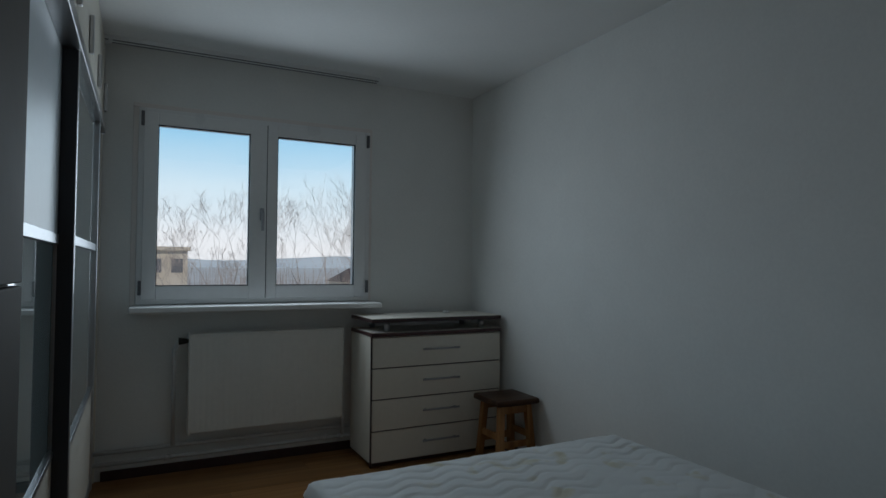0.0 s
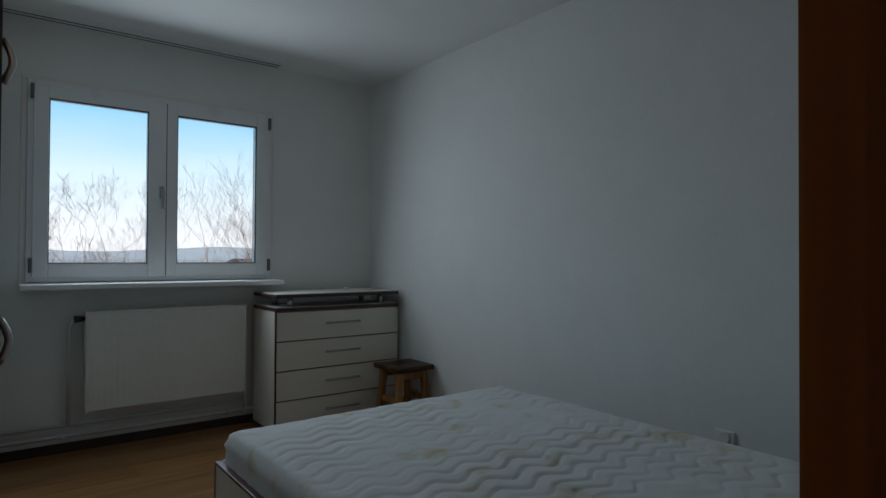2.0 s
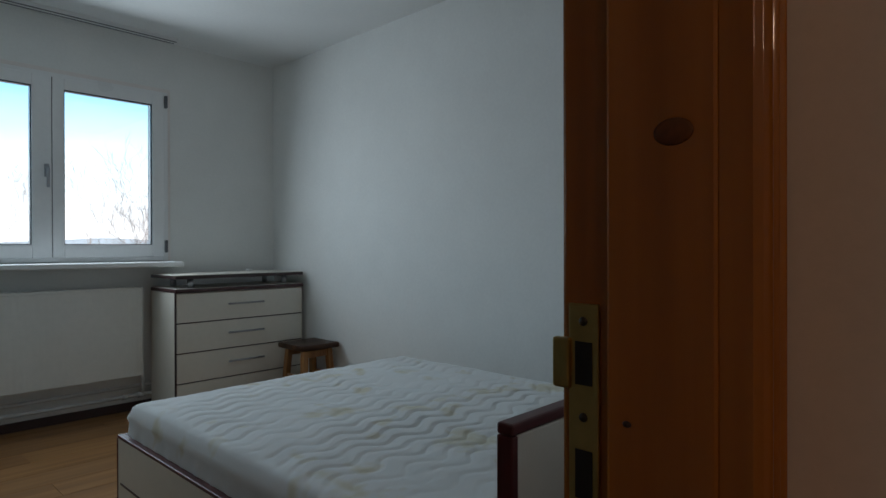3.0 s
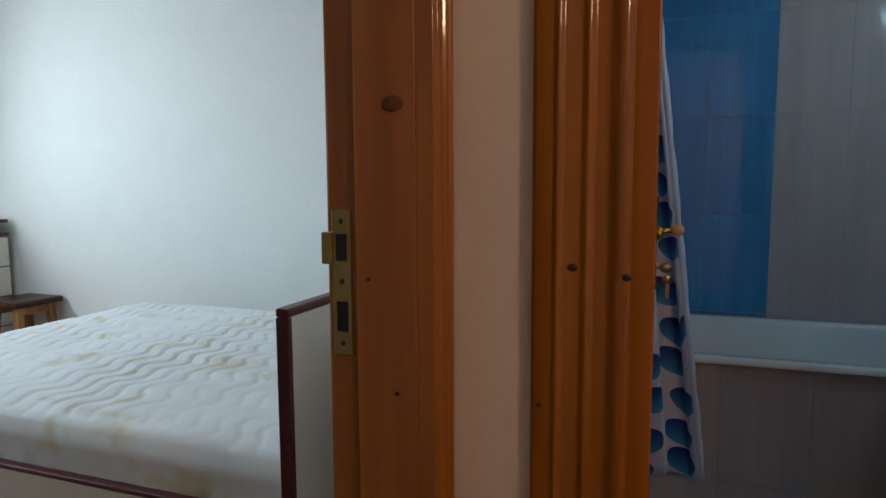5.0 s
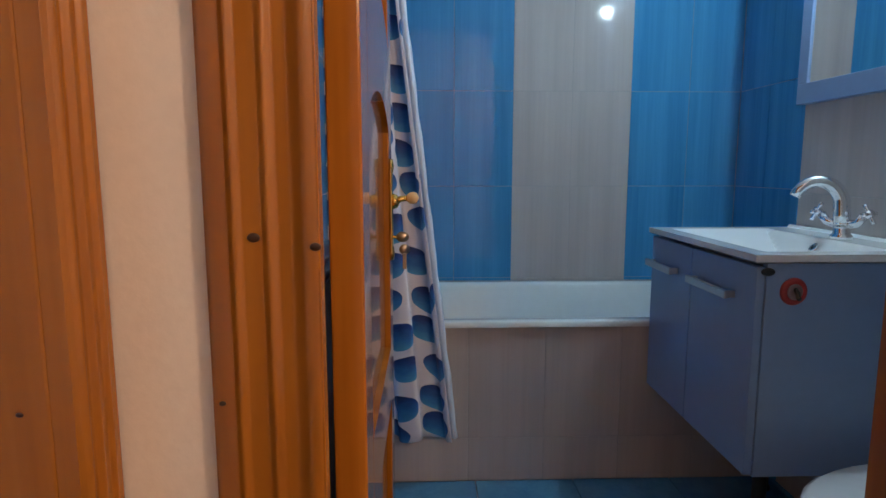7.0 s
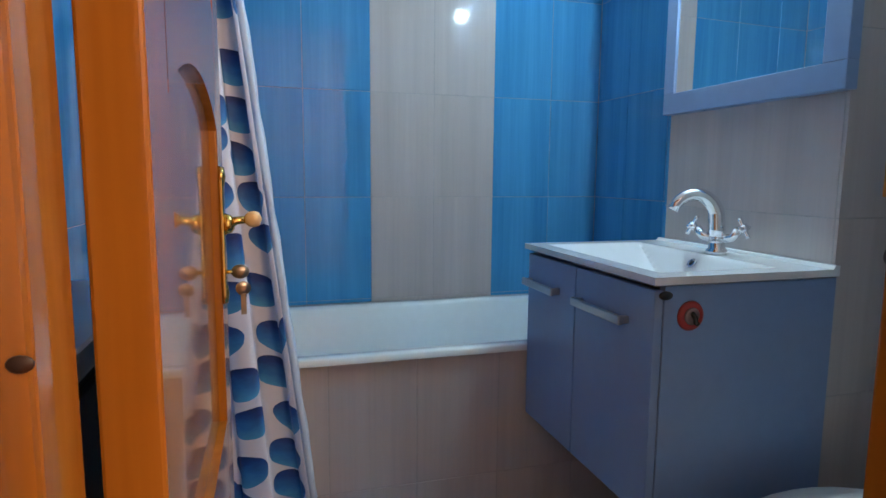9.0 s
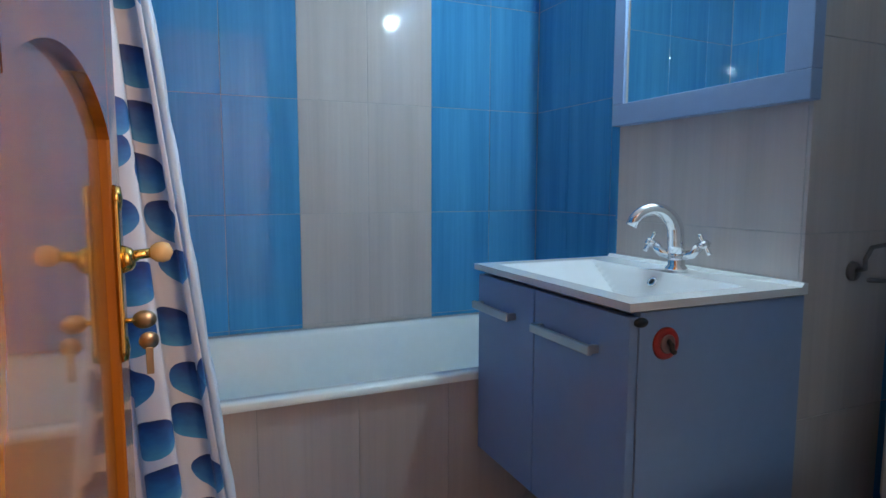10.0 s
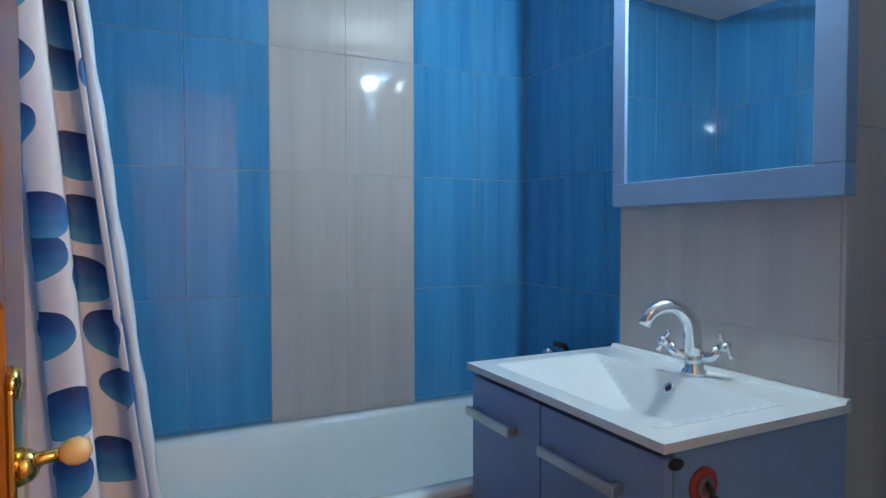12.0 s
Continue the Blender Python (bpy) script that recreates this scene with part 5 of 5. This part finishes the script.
named = bpy.data.objects
far_cols = spans(RECESS_Y, BATH_LEFT, -0.543, 0.2515)
tile_wall(named["wall_bath_far"], "x", BATH_FAR, -1, far_cols, 0.5525, H, lambda k: BEIGE_TILE if k in (-1, -2) else BLUE_TILE)
tile_wall(named["wall_bath_left"], "y", BATH_LEFT, -1, spans(X_BATH, BATH_FAR - 0.001, X_BATH, 0.25), 0.0, H, lambda k: BLUE_TILE)
tile_wall(named["wall_bath_chase"], "y", CHASE_Y, 1, spans(CHASE_X0 + 0.009, CHASE_X1 - 0.009, CHASE_X0 + 0.009, 0.60), 0.0, H, lambda k: BEIGE_TILE)
tile_wall(named["wall_bath_chase"], "x", CHASE_X1, 1, spans(RECESS_Y, CHASE_Y, CHASE_Y, 0.25), 0.0, H, lambda k: BLUE_TILE)
tile_wall(named["wall_bath_chase"], "y", RECESS_Y, 1, spans(CHASE_X1 + 0.001, BATH_FAR - 0.001, CHASE_X1, 0.25), 0.0, H, lambda k: BLUE_TILE)
tile_wall(named["wall_bath_chase"], "x", CHASE_X0, -1, spans(NICHE_Y, CHASE_Y, CHASE_Y - 0.30, 0.30), 0.0, H, lambda k: BEIGE_TILE if k >= 0 else BLUE_TILE)
tile_wall(named["wall_bath_niche"], "y", NICHE_Y, 1, spans(X_BATH, CHASE_X0 - 0.001, X_BATH, 0.25), 0.0, H, lambda k: BLUE_TILE)
tile_wall(named["wall_bath_door"], "x", X_BATH, 1, spans(NICHE_Y, BD_Y0 - 0.032, NICHE_Y, 0.25), 0.0, H, lambda k: BEIGE_TILE)
tile_wall(named["wall_bath_door"], "x", X_BATH, 1, spans(BD_Y1 + 0.032, BATH_LEFT, BD_Y1 + 0.032, 0.25), 0.0, H, lambda k: BLUE_TILE)

# bath panel: tiles below the rim, in the tub's own frame
off = tub.location
for a, b, k in spans(TUB_Y0, TUB_Y1, -0.305, 0.2525):
    for lo, hi in ((0.0, 0.152), (0.152, 0.530)):
        piece("tile", (TH, b - a - GAP, hi - lo - GAP), BEIGE_TILE, tub, (TUB_X + 0.016 - off.x, (a + b) / 2 - off.y, (lo + hi) / 2))

for a, b, k in spans(X_BATH - 0.05, TUB_X + 0.012, TUB_X + 0.012, 0.33):
    for c, e, m in spans(NICHE_Y, BATH_LEFT, 0.0, 0.33):
        piece("tile", (b - a - 0.003, e - c - 0.003, 0.008), BLUE_FLOOR, bath_floor, ((a + b) / 2, (c + e) / 2, -0.004))
